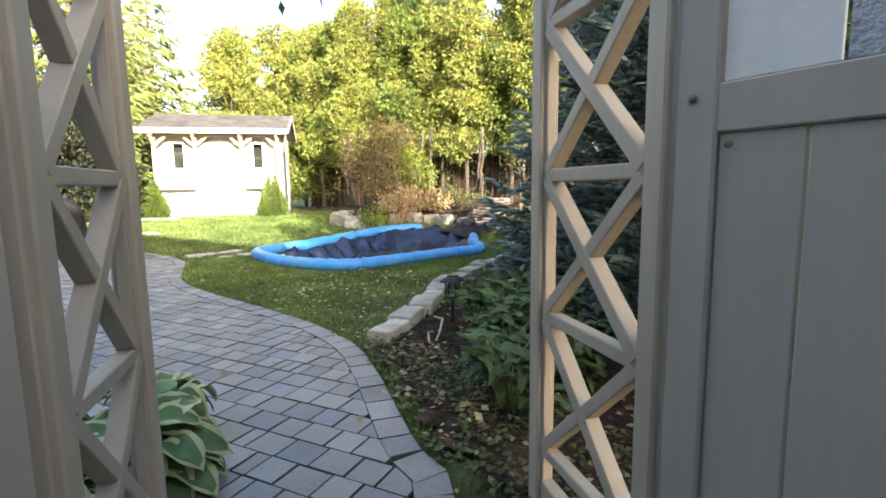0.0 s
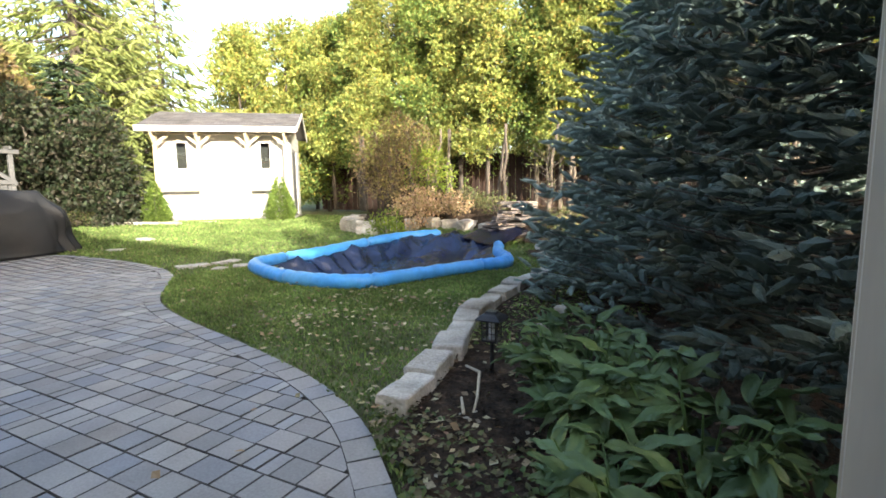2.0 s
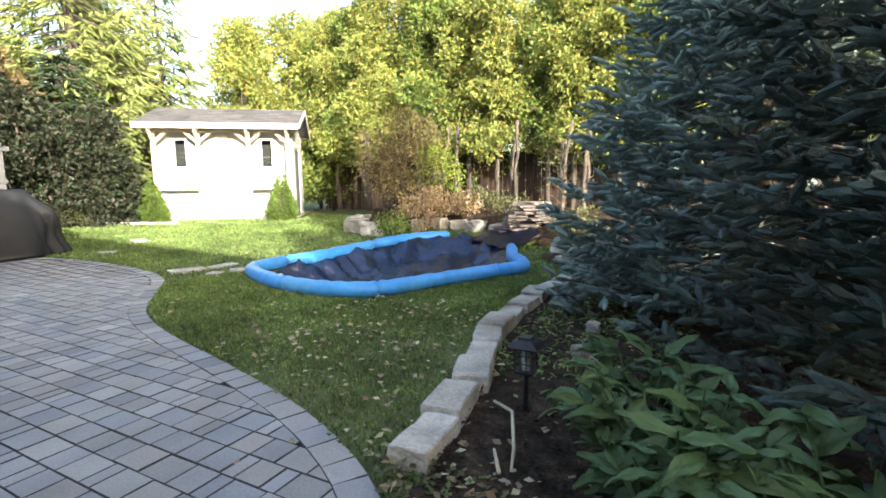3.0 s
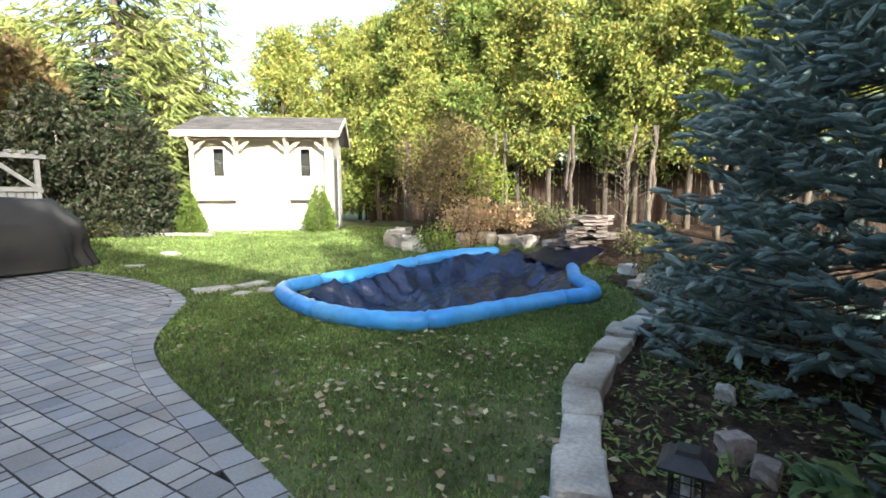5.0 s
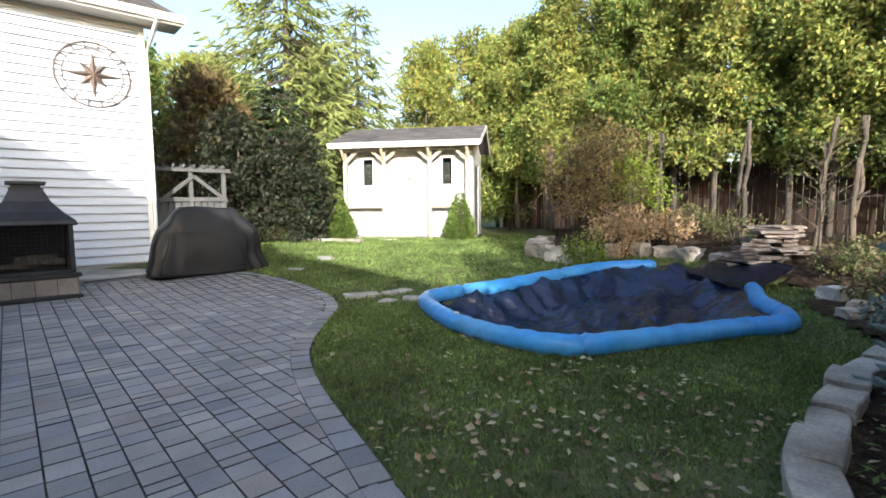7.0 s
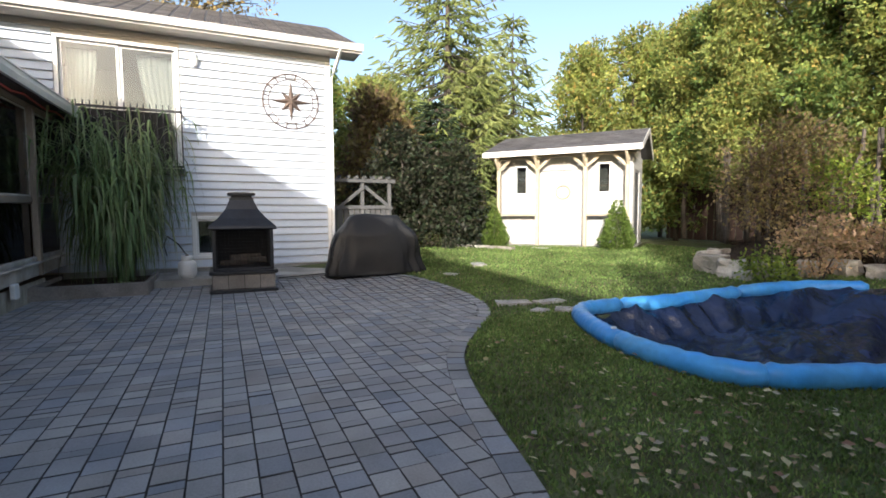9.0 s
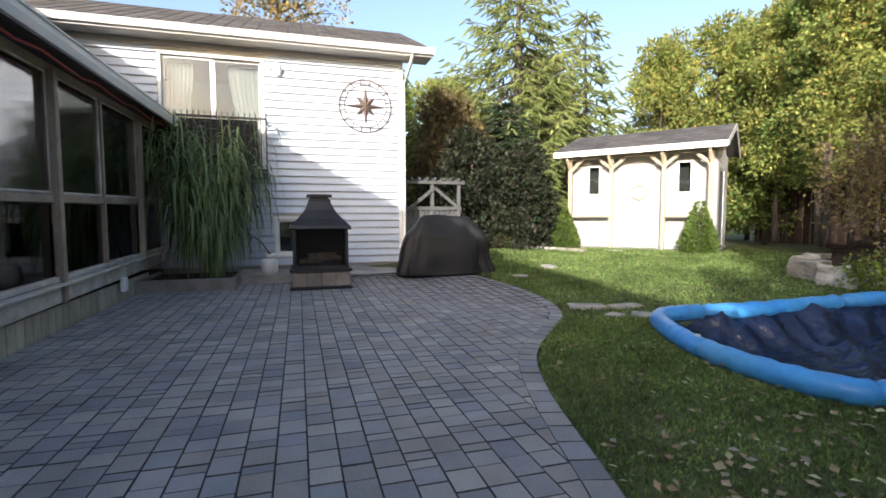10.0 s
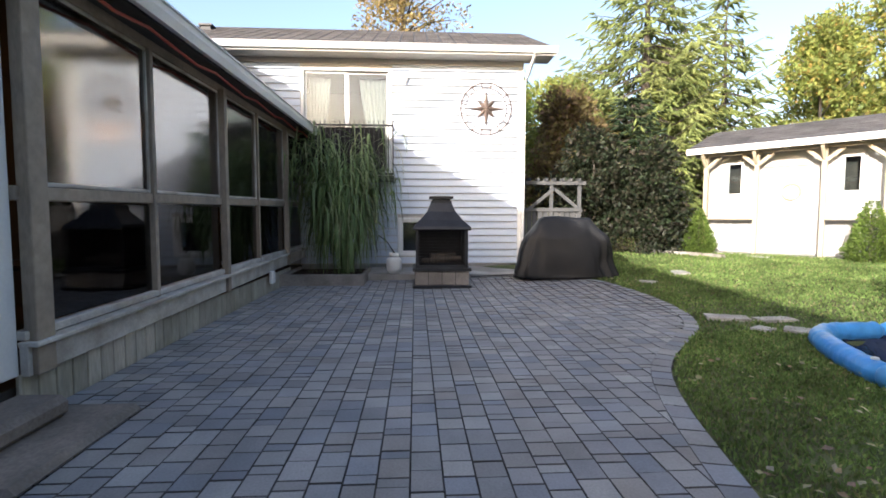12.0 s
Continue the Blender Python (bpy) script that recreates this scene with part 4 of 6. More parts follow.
# ---- stones ----
def stone_bm(lx, ly, lz, seed, rough=0.12, cuts=2):
    bm = bmesh.new()
    bmesh.ops.create_cube(bm, size=1.0)
    bmesh.ops.subdivide_edges(bm, edges=bm.edges[:], cuts=cuts, use_grid_fill=True)
    r = random.Random(seed)
    o = Vector((r.random() * 50, r.random() * 50, 0))
    for v in bm.verts:
        c = v.co
        nv = noise.noise_vector(c * 1.9 + o)
        k = 0.94 + 0.06 * (1 - c.length)
        v.co = Vector(((c.x * k + nv.x * rough * 0.6) * lx, (c.y * k + nv.y * rough * 0.6) * ly, (c.z * k + nv.z * rough * 0.5) * lz))
    es = [e for e in bm.edges if len(e.link_faces) == 2 and e.calc_face_angle() > 0.9]
    bmesh.ops.bevel(bm, geom=es, offset=min(lx, ly, lz) * 0.06, segments=1, affect='EDGES')
    return bm


def put_stone(name, x, y, z, lx, ly, lz, rot, seed, material, label, cat, group, rough=0.12):
    ob = part(name, stone_bm(lx, ly, lz, seed, rough), material)
    ob.matrix_world = pose(x, y, z + lz / 2, 0, 0, rot)
    return tagged(ob, label, cat, group=group)


EDGE = [(-2.12, 3.45), (-2.19, 3.86), (-2.24, 4.28), (-2.36, 4.70), (-2.46, 5.06), (-2.53, 5.42), (-2.56, 5.85), (-2.57, 6.3), (-2.60, 6.78), (-2.57, 7.25), (-2.5, 7.7)]
for i, (x, y) in enumerate(EDGE):
    x2, y2 = EDGE[min(i + 1, len(EDGE) - 1)]
    x1, y1 = EDGE[max(i - 1, 0)]
    rot = math.degrees(math.atan2(y2 - y1, x2 - x1))
    put_stone("edging_stone", x, y, -0.03, 0.39 + .03 * (i % 2), 0.21 + .045 * ((i * 7) % 3) / 2, 0.15 + 0.018 * (i % 3), rot + (i * 37 % 15) - 7, 20 + i, M_STONE, "flat pale limestone edging block beside the lawn", "edging stone", "lawn edging", 0.11)
for i, (x, y, l, w) in enumerate(((-8.18, 6.35, 0.52, 0.3), (-8.0, 6.86, 0.5, 0.22), (-7.55, 6.38, 0.24, 0.2), (-7.45, 6.72, 0.32, 0.26), (-11.6, 7.6, 0.6, 0.3), (-13.4, 10.6, 0.55, 0.35), (-10.9, 6.6, 0.3, 0.2))):
    put_stone("stepping_stone", x, y, ground_z(x, y) - 0.03, l, w, 0.07, 70 + 23 * i, 50 + i, M_STONE, "flat pale stepping stone set in grass", "stepping stone", "stepping stones", 0.1)
ROCKS = [(-8.35, 10.95, .62, .5, .42), (-7.9, 10.85, .55, .45, .38), (-7.55, 11.35, .5, .4, .35), (-7.2, 11.9, .5, .4, .36), (-6.95, 12.5, .55, .4, .36), (-6.45, 12.65, .5, .4, .3),
         (-5.9, 12.6, .6, .4, .34), (-5.35, 12.5, .5, .4, .3), (-3.3, 10.8, .4, .35, .25), (-3.0, 10.3, .3, .3, .16), (-8.9, 11.6, .5, .4, .35), (-9.3, 12.4, .5, .4, .3),
         (-3.0, 9.6, .3, .25, .16), (-7.6, 10.75, .3, .28, .2)]
for i, (x, y, a, b, h) in enumerate(ROCKS):
    put_stone("rock", x, y, ground_z(x, y) - 0.05, a * .85, b * .85, h * .8 + 0.05, i * 41, 80 + i, M_STONE, "rough pale boulder edging the raised bed", "rock", "rockery boulders", 0.3)
r = random.Random(11)
for i in range(44):
    lev = i // 4
    x = -4.45 + r.uniform(-0.42, 0.42) * (1 - lev * 0.07)
    y = 12.05 + r.uniform(-0.3, 0.3) + lev * 0.03
    put_stone("flagstone", x, y, 0.2 + lev * 0.07, r.uniform(.35, .8), r.uniform(.2, .45), 0.055, r.uniform(0, 180), 120 + i, M_SLATE, "thin flat flagstone in a stacked waterfall pile", "flagstone", "flagstone pile", 0.22)
for i in range(6):
    put_stone("flagstone", -4.95 + r.uniform(-.3, .3), 11.9 + r.uniform(-.15, .3), 0.14 + 0.06 * (i % 3), .5, .35, .06, r.uniform(0, 180), 160 + i, M_SLATE, "thin flat flagstone at the foot of the pile", "flagstone", "flagstone pile", 0.1)
for i in range(13):
    x, y = -16.6 + i * 0.27, 8.1 + 0.12 * i + 0.05 * (i % 2)
    put_stone("border_stone", x, y, ground_z(x, y) - 0.04, .27, .17, .14, 25, 200 + i, M_STONE, "small pale border stone along the shrub bed", "border stone", "shrub bed border")


# ---- shed ----
SH = Matrix.Translation((-15.354, 9.856, 0.36)) @ pose(0, 0, 0, 0, 0, 38.2)
shed = empty("garden_shed", SH)
tagged(shed, "white garden shed with bracketed eaves and shingle roof", "shed")
FY = 0.62
SL, SR = 0.30, 4.26
SW = [(0.85, 1.16, 1.64, 2.44), (3.35, 3.64, 1.64, 2.44)]
POSTS = (0.39, 1.62, 3.03, 4.17)


def shed_siding(s0, s1, z0, z1, holes):
    """Lapped boards on the front wall, cut round the windows."""
    z = z0
    while z < z1 - 0.01:
        zt = min(z + 0.115, z1)
        spans = [(s0, s1)]
        for a, b, c, d in holes:
            if zt > c + .01 and z < d - .01:
                spans = [q for u, v in spans for q in ((u, min(v, a)), (max(u, b), v)) if q[1] - q[0] > .02]
        for u, v in spans:
            bm = bmesh.new()
            prof = [(FY - .002, z), (FY - .022, z), (FY - .022, z + .012), (FY - .004, zt), (FY - .002, zt)]
            f0 = [bm.verts.new((u, p, q)) for p, q in prof]
            f1 = [bm.verts.new((v, p, q)) for p, q in prof]
            bm.faces.new(f0)
            bm.faces.new(f1[::-1])
            for k in range(5):
                bm.faces.new((f0[k], f0[(k + 1) % 5], f1[(k + 1) % 5], f1[k]))
            part("siding_board", bm, M_SHED, shed)
        z = zt


def build_shed():
    bm = bmesh.new()
    xs = [SL, SW[0][0], SW[0][1], SW[1][0], SW[1][1], SR]
    for a, b in zip(xs, xs[1:]):
        for c, d in ((0, 1.64), (1.64, 2.44), (2.44, 2.80)):
            if not any(h[0] <= a and b <= h[1] and c == h[2] for h in SW):
                add_box(bm, (a, FY, c), (b, FY + 0.08, d))
    bmesh.ops.remove_doubles(bm, verts=bm.verts, dist=.0005)
    part("front_wall", bm, M_SHED, shed)
    # side wall with its dark half-open doorway
    box("side_wall", (SR - .08, FY + 0.08, 0), (SR, 1.15, 2.8), M_SHED, shed)
    box("side_wall", (SR - .08, 2.35, 0), (SR, 3.2, 2.8), M_SHED, shed)
    box("side_wall", (SR - .08, 1.15, 2.25), (SR, 2.35, 2.8), M_SHED, shed)
    sd = box("side_door", (SR - .05, 1.16, 0.03), (SR - .01, 2.34, 2.24), M_GREYWOOD_SHADE, shed, .006, "grey weathered side door")
    for z in (.4, 1.9):
        box("strap_hinge", (SR - .01, 1.2, z), (SR + .005, 1.6, z + .05), M_BLACK, sd, .002)
    box("side_wall", (SL, FY + 0.08, 0), (SL + .08, 3.2, 2.8), M_SHED, shed)
    box("back_wall", (SL + .08, 3.12, 0), (SR - .08, 3.2, 2.8), M_SHED, shed)
    box("plinth", (SL - .05, FY - 0.42, -0.35), (SR + .05, 3.25, 0.05), M_CONC, shed)
    shed_siding(SL, 1.56, 1.02, 2.78, [(.80, 1.21, 1.57, 2.50)])
    shed_siding(3.09, SR, 1.02, 2.78, [(3.30, 3.69, 1.57, 2.50)])
    for k in range(17):
        z = .06 + k * .16
        for a, b in (((FY + .1, 1.14), (2.36, 3.2)) if z < 2.24 else ((FY + .1, 3.2),)):
            box("side_siding", (SR, a, z), (SR + .018, b, z + .15), M_SHED, shed, 0)
    box("door_lintel", (1.58, FY - .05, 2.3), (3.08, FY - .003, 2.42), M_SHED, shed, .006)
    for a, b in ((1.66, 2.32), (2.34, 3.0)):
        dr = box("shed_door", (a, FY - 0.045, 0.08), (b, FY - 0.004, 2.28), M_SHED, shed, 0.006, "white boarded shed door leaf")
        w = (b - a) / 4
        for k in range(4):
            box("door_board", (a + .006 + k * w, FY - 0.06, 0.1), (a - .006 + (k + 1) * w, FY - 0.045, 2.26), M_SHED, dr, 0.003)
        for z in (.35, 1.95):
            box("door_ledge", (a + .03, FY - .078, z), (b - .03, FY - .06, z + .1), M_SHED, dr, .004)
    hook = part("door_wreath", tube([(2.33 + 0.2 * math.cos(a * 0.3142), FY - 0.1, 1.65 + 0.2 * math.sin(a * 0.3142)) for a in range(21)], 0.03, 6), M_CREAM, shed, "pale round wreath")
    for a, b, c, d in SW:
        w = empty("shed_window")
        w.parent = shed
        for lo, hi in (((a - .06, FY - .035, c - .07), (b + .06, FY + .02, c)), ((a - .06, FY - .03, d), (b + .06, FY + .02, d + .06)), ((a - .06, FY - .03, c), (a, FY + .02, d)), ((b, FY - .03, c), (b + .06, FY + .02, d))):
            box("window_frame", lo, hi, M_WHITE, w)
        box("pane", (a, FY + .03, c), (b, FY + .036, d), M_GLASS, w, 0)
        # dark sheet stands in for the unlit inside of the shed
        box("dark_lining", (a - .1, FY + .3, c - .1), (b + .1, FY + .31, d + .1), M_UNLIT, w, 0)
    for s in POSTS:
        box("porch_post", (s - 0.05, 0.22, 0.05), (s + 0.05, 0.33, 2.66), M_CREAM, shed, 0.008)
        for sgn in (-1, 1):
            if (s < 0.7 and sgn < 0) or (s > 4.1 and sgn > 0):
                continue
            bar("bracket", (s + sgn * 0.03, 0.275, 2.36), (s + sgn * 0.36, 0.275, 2.64), 0.07, 0.085, M_CREAM, shed, 0.006)
        bar("bracket", (s, 0.24, 2.38), (s, -0.02, 2.66), 0.07, 0.08, M_CREAM, shed, 0.006)
        bar("tie_beam", (s, -0.06, 2.70), (s, FY, 2.70), 0.08, 0.08, M_CREAM, shed, 0.006)
    for k in range(7):
        x = .12 + k * .72
        bar("rafter_tail", (x, -0.10, 2.73), (x, FY, 2.77), 0.05, 0.07, M_CREAM, shed, 0.004)
    box("eave_beam", (0.12, 0.2, 2.66), (4.40, 0.35, 2.78), M_CREAM, shed, 0.006)
    for u, v in ((POSTS[0] + .05, POSTS[1] - .05), (POSTS[2] + .05, POSTS[3] - .05)):
        box("porch_rail", (u, 0.2, 0.94), (v, 0.46, 1.01), M_CREAM, shed, 0.006)
        box("lower_panel", (u, FY - 0.03, 0.06), (v, FY - 0.004, .96), M_SHED, shed, 0.004)
        n = 6
        for k in range(n):
            x0 = u + (v - u) * k / n
            box("panel_board", (x0 + 0.008, FY - 0.048, 0.1), (x0 + (v - u) / n - 0.008, FY - 0.03, .93), M_SHED, shed, 0.003)
    for nm, pts in (("roof", ((0.0, -0.12, 2.86), (4.56, -0.12, 2.86), (4.56, 1.95, 3.57), (0.0, 1.95, 3.57))), ("roof_rear", ((0.0, 3.6, 2.86), (4.56, 3.6, 2.86), (4.56, 1.95, 3.57), (0.0, 1.95, 3.57)))):
        rf = roof_slab(nm, *pts, 0.07, "weathered grey shingle roof slope", 9)
        rf.parent = shed
        for k_ in ("label", "category", "kind"):
            del rf[k_]
        for o in rf.children:
            del o["kind"]
    box("fascia_board", (0.0, -0.15, 2.71), (4.56, -0.122, 2.87), M_WHITE, shed, 0.004)
    bar("barge_board", (4.575, -0.12, 2.79), (4.575, 1.95, 3.51), 0.03, 0.14, M_SHED, shed)
    bar("barge_board", (4.575, 3.6, 2.79), (4.575, 1.95, 3.51), 0.03, 0.14, M_SHED, shed)
    for q in (SL + .02, SR - .08):
        bm = bmesh.new()
        t0 = [bm.verts.new(p) for p in ((q, FY, 2.8), (q, 3.2, 2.8), (q, 1.95, 3.45))]
        t1 = [bm.verts.new(v.co + Vector((.06, 0, 0))) for v in t0]
        bm.faces.new(t0)
        bm.faces.new(t1[::-1])
        for k in range(3):
            bm.faces.new((t0[k], t0[(k + 1) % 3], t1[(k + 1) % 3], t1[k]))
        part("gable", bm, M_SHED, shed)


build_shed()


# ---- foliage ----
def unit(R, n):
    v = R.normal(0, 1, (n, 3))
    return v / np.linalg.norm(v, axis=1, keepdims=True)


def trunk_bm(base, top, r0, r1, seed, limbs=0, spread=1.0, z_from=0.4):
    R = random.Random(seed)
    a, b = Vector(base), Vector(top)
    pts = [a.lerp(b, i / 6) + Vector((R.uniform(-.05, .05), R.uniform(-.05, .05), 0)) * (0 if i in (0,) else 1) for i in range(7)]
    bm = tube(pts, [r0 + (r1 - r0) * i / 6 for i in range(7)], 8)
    tmp = bpy.data.meshes.new("tmp")
    for k in range(limbs):
        s = z_from + (0.98 - z_from) * k / max(limbs, 1)
        p = a.lerp(b, s)
        ang = R.uniform(0, 6.28)
        L = spread * R.uniform(0.5, 1.0)
        q = p + Vector((math.cos(ang) * L, math.sin(ang) * L, L * R.uniform(0.2, 0.8)))
        lb = tube([p, p.lerp(q, 0.5) + Vector((0, 0, 0.08 * L)), q], [r1 * 1.2, r1 * 0.8, r1 * 0.3], 5)
        lb.to_mesh(tmp)
        bm.from_mesh(tmp)
        lb.free()
        tmp.clear_geometry()
    bpy.data.meshes.remove(tmp)
    return bm


def clump_crown(name, clumps, per, size, material, parent, seed, droop=0.0, aspect=0.55):
    """Leaves in many uneven clumps. clumps: (x, y, z, radius)."""
    R = np.random.RandomState(seed)
    P, A, N = [], [], []
    for x, y, z, rad in clumps:
        n = int(per * (rad / 0.5) ** 2)
        d = unit(R, n)
        rr = rad * R.uniform(0.35, 1.0, n) ** 0.6
        P.append(np.array([x, y, z]) + d * rr[:, None] * np.array([1, 1, 0.85]))
        A.append(d + R.normal(0, 0.7, (n, 3)) + np.array([0, 0, -droop]))
        N.append(unit(R, n) + np.array([0, 0, 0.4]))
    P, A, N = np.concatenate(P), np.concatenate(A), np.concatenate(N)
    n = len(P)
    L = size * R.uniform(0.6, 1.3, n)
    return mesh_ob(name, leaf_mesh(name, P, A, N, L, L * aspect), material, parent)


def leafy_tree(name, x, y, z, h, rad, crown_from, material, label, seed, per=110, size=0.13, clumps=46, trunk_r=0.08, group="", cat="tree", lean=(0, 0), limbs=9):
    t = empty(name, pose(x, y, z))
    tagged(t, label, cat, group=group)
    R = random.Random(seed)
    part("trunk", trunk_bm((0, 0, -0.1), (lean[0], lean[1], h * 0.88), trunk_r, trunk_r * 0.25, seed, limbs, rad, crown_from / h), M_BARK, t, smooth=True)
    cl = []
    for i in range(clumps):
        s = (i + R.random()) / clumps
        zz = crown_from + (h - crown_from) * s
        prof = math.sin(math.pi * min(1, 0.12 + 0.86 * s) ** 0.8) ** 0.6
        a = R.uniform(0, 6.283)
        q = rad * prof * R.uniform(0.25, 0.95)
        cl.append((q * math.cos(a) + lean[0] * s, q * math.sin(a) + lean[1] * s, zz, rad * R.uniform(0.28, 0.5)))
    clump_crown("crown", cl, per, size, material, t, seed)
    return t


def spruce(name, x, y, z, h, rad, material, label, seed, tiers, scale=1.0, low=0.1, droop=0.12, hang=0.0, needles=14, per_tier=15, lump=0.16, plump=1.0):
    """Tiers of boughs whose outer parts carry bottle-brush shoots of needles."""
    t = empty(name, pose(x, y, z))
    tagged(t, label, "tree")
    part("trunk", trunk_bm((0, 0, -0.1), (0, 0, h * 0.97), 0.02 * h, 0.012, seed), M_BARK, t, smooth=True)
    R = np.random.RandomState(seed)
    S0, SD, SL_ = [], [], []
    bough_pts = []
    for k in range(tiers):
        s = k / tiers
        zz = low + (h - low) * s ** 0.97
        reach = rad * (1 - s) ** 0.82 + 0.1 * scale
        nb = max(5, int(5 + (per_tier - 5) * reach / rad))
        for b in range(nb):
            a = 2 * math.pi * (b + R.uniform(-0.3, 0.3)) / nb + k * 2.4
            bl = reach * (1 + lump * 2.2 * noise.noise((math.cos(a) * 1.7 + seed, math.sin(a) * 1.7, zz * 1.1 / scale))) * R.uniform(0.88, 1.06)
            d = np.array([math.cos(a), math.sin(a), 0.0])
            side = np.array([-d[1], d[0], 0.0])

            def axis(u):
                p = d * (u * bl)
                p[2] = zz + bl * (-droop * math.sin(u * math.pi * .75) + .10 * u ** 3)
                return p
            bough_pts.append([tuple(axis(u)) for u in (0.0, .5, .97)])
            step = .115 * scale
            u = max(.30, 1 - 1.05 * scale / max(bl, .1))
            n = max(3, int((1 - u) * bl / step))
            for j in range(n + 1):
                uu = u + (1 - u) * j / n
                p = axis(uu)
                width = (1.08 - uu) * .55 * bl + .05 * scale
                for sg in ((-1, 1) if j < n else (0,)):
                    m = 1 + int(width / (.26 * scale)) if sg else 1
                    td = d * R.uniform(.55, .95) + side * sg * R.uniform(.45, .95)
                    td[2] += R.uniform(-.22, .30) - hang * .5
                    td /= np.linalg.norm(td)
                    q = p.copy()
                    for g in range(min(m, 2)):
                        ln = scale * R.uniform(.14, .23)
                        dd = td + R.normal(0, .22, 3)
                        dd[2] += .10 - hang * (.5 + .5 * g)
                        dd /= np.linalg.norm(dd)
                        S0.append(q + R.normal(0, .015 * scale, 3))
                        SD.append(dd)
                        SL_.append(ln)
                        q = q + td * ln * .8
    S0, SD, SL_ = np.array(S0), np.array(SD), np.array(SL_)
    n = len(S0)
    ref = np.where(np.abs(SD[:, 2:3]) > .9, np.array([[1.0, 0, 0]]), np.array([[0, 0, 1.0]]))
    e1 = np.cross(SD, ref)
    e1 /= np.linalg.norm(e1, axis=1, keepdims=True)
    e2 = np.cross(SD, e1)
    # the dense body of each shoot: a ragged tapered brush
    rings, sides = (0.0, .3, .75, 1.06), 5
    width = (.4, 1.0, .85, .06)
    body = np.empty((n, len(rings), sides, 3))
    for a, (u, w) in enumerate(zip(rings, width)):
        for c in range(sides):
            ang = 2 * math.pi * (c + .5 * (a % 2)) / sides
            rr = (scale * plump * .030 * w * R.uniform(.7, 1.3, n))[:, None]
            uu = (u + R.uniform(-.06, .06, n))[:, None]
            body[:, a, c] = S0 + SD * uu * SL_[:, None] + (e1 * math.cos(ang) + e2 * math.sin(ang)) * rr
    quads = np.array([(a * sides + c, a * sides + (c + 1) % sides, (a + 1) * sides + (c + 1) % sides, (a + 1) * sides + c) for a in range(len(rings) - 1) for c in range(sides)])
    faces = (quads[None] + (np.arange(n) * len(rings) * sides)[:, None, None]).reshape(-1, 4)
    tagged(mesh_ob("foliage", raw_mesh("foliage", body.reshape(-1, 3), faces), material, t), kind="stuff")
    # needles that stand proud of it
    v = np.tile(np.linspace(0.02, 1, needles), (n, 1)) + R.uniform(-.02, .02, (n, needles))
    ph = np.arange(needles)[None] * 2.39996 + R.uniform(0, 6.28, (n, 1))
    radial = e1[:, None] * np.cos(ph)[..., None] + e2[:, None] * np.sin(ph)[..., None]
    P = S0[:, None] + SD[:, None] * (v * SL_[:, None])[..., None] + radial * scale * .012
    A = SD[:, None] * (.75 + .5 * v)[..., None] + radial * (.85 - .35 * v)[..., None]
    N = np.cross(A, radial + R.normal(0, .4, radial.shape))
    L = scale * .048 * R.uniform(.75, 1.2, (n, needles)) * (1 - .3 * v)
    P, A, N, L = P.reshape(-1, 3), A.reshape(-1, 3), N.reshape(-1, 3), L.reshape(-1)
    mesh_ob("needles", leaf_mesh("needles", P, A, N, L, L * 0.17), material, t)
    V, F = [], []
    for pts in bough_pts:
        b0 = len(V)
        for i, p in enumerate(pts):
            r_ = scale * (.016 - .006 * i)
            for c in range(4):
                V.append((p[0], p[1] + r_ * math.cos(c * 1.571), p[2] + r_ * math.sin(c * 1.571)))
        for i in range(2):
            for c in range(4):
                F.append((b0 + 4 * i + c, b0 + 4 * i + (c + 1) % 4, b0 + 4 * i + 4 + (c + 1) % 4, b0 + 4 * i + 4 + c))
    tagged(mesh_ob("bough", raw_mesh("bough", V, F), M_BARK, t), kind="stuff")
    return t


# two blue spruces beside the path
spruce("blue_spruce", -0.5, 7.25, 0.0, 7.4, 1.8, L_BLUE, "tall blue-grey spruce with dense bottle-brush shoots", 4, 32, .85, per_tier=20, lump=.17)
spruce("blue_spruce", 0.75, 4.75, 0.0, 6.2, 1.85, L_BLUE_SHADED, "dense blue spruce beside the arbor, needles coloured as in shade", 5, 27, .85, per_tier=16, lump=.2)
# dark hedge behind the arbor gate
leafy_tree("cedar_shrub", 1.35, 2.55, 0.0, 4.2, 0.85, 0.1, L_CEDAR, "dark green cedar shrub behind the lattice", 71, 200, 0.09, 60, 0.05, cat="shrub")
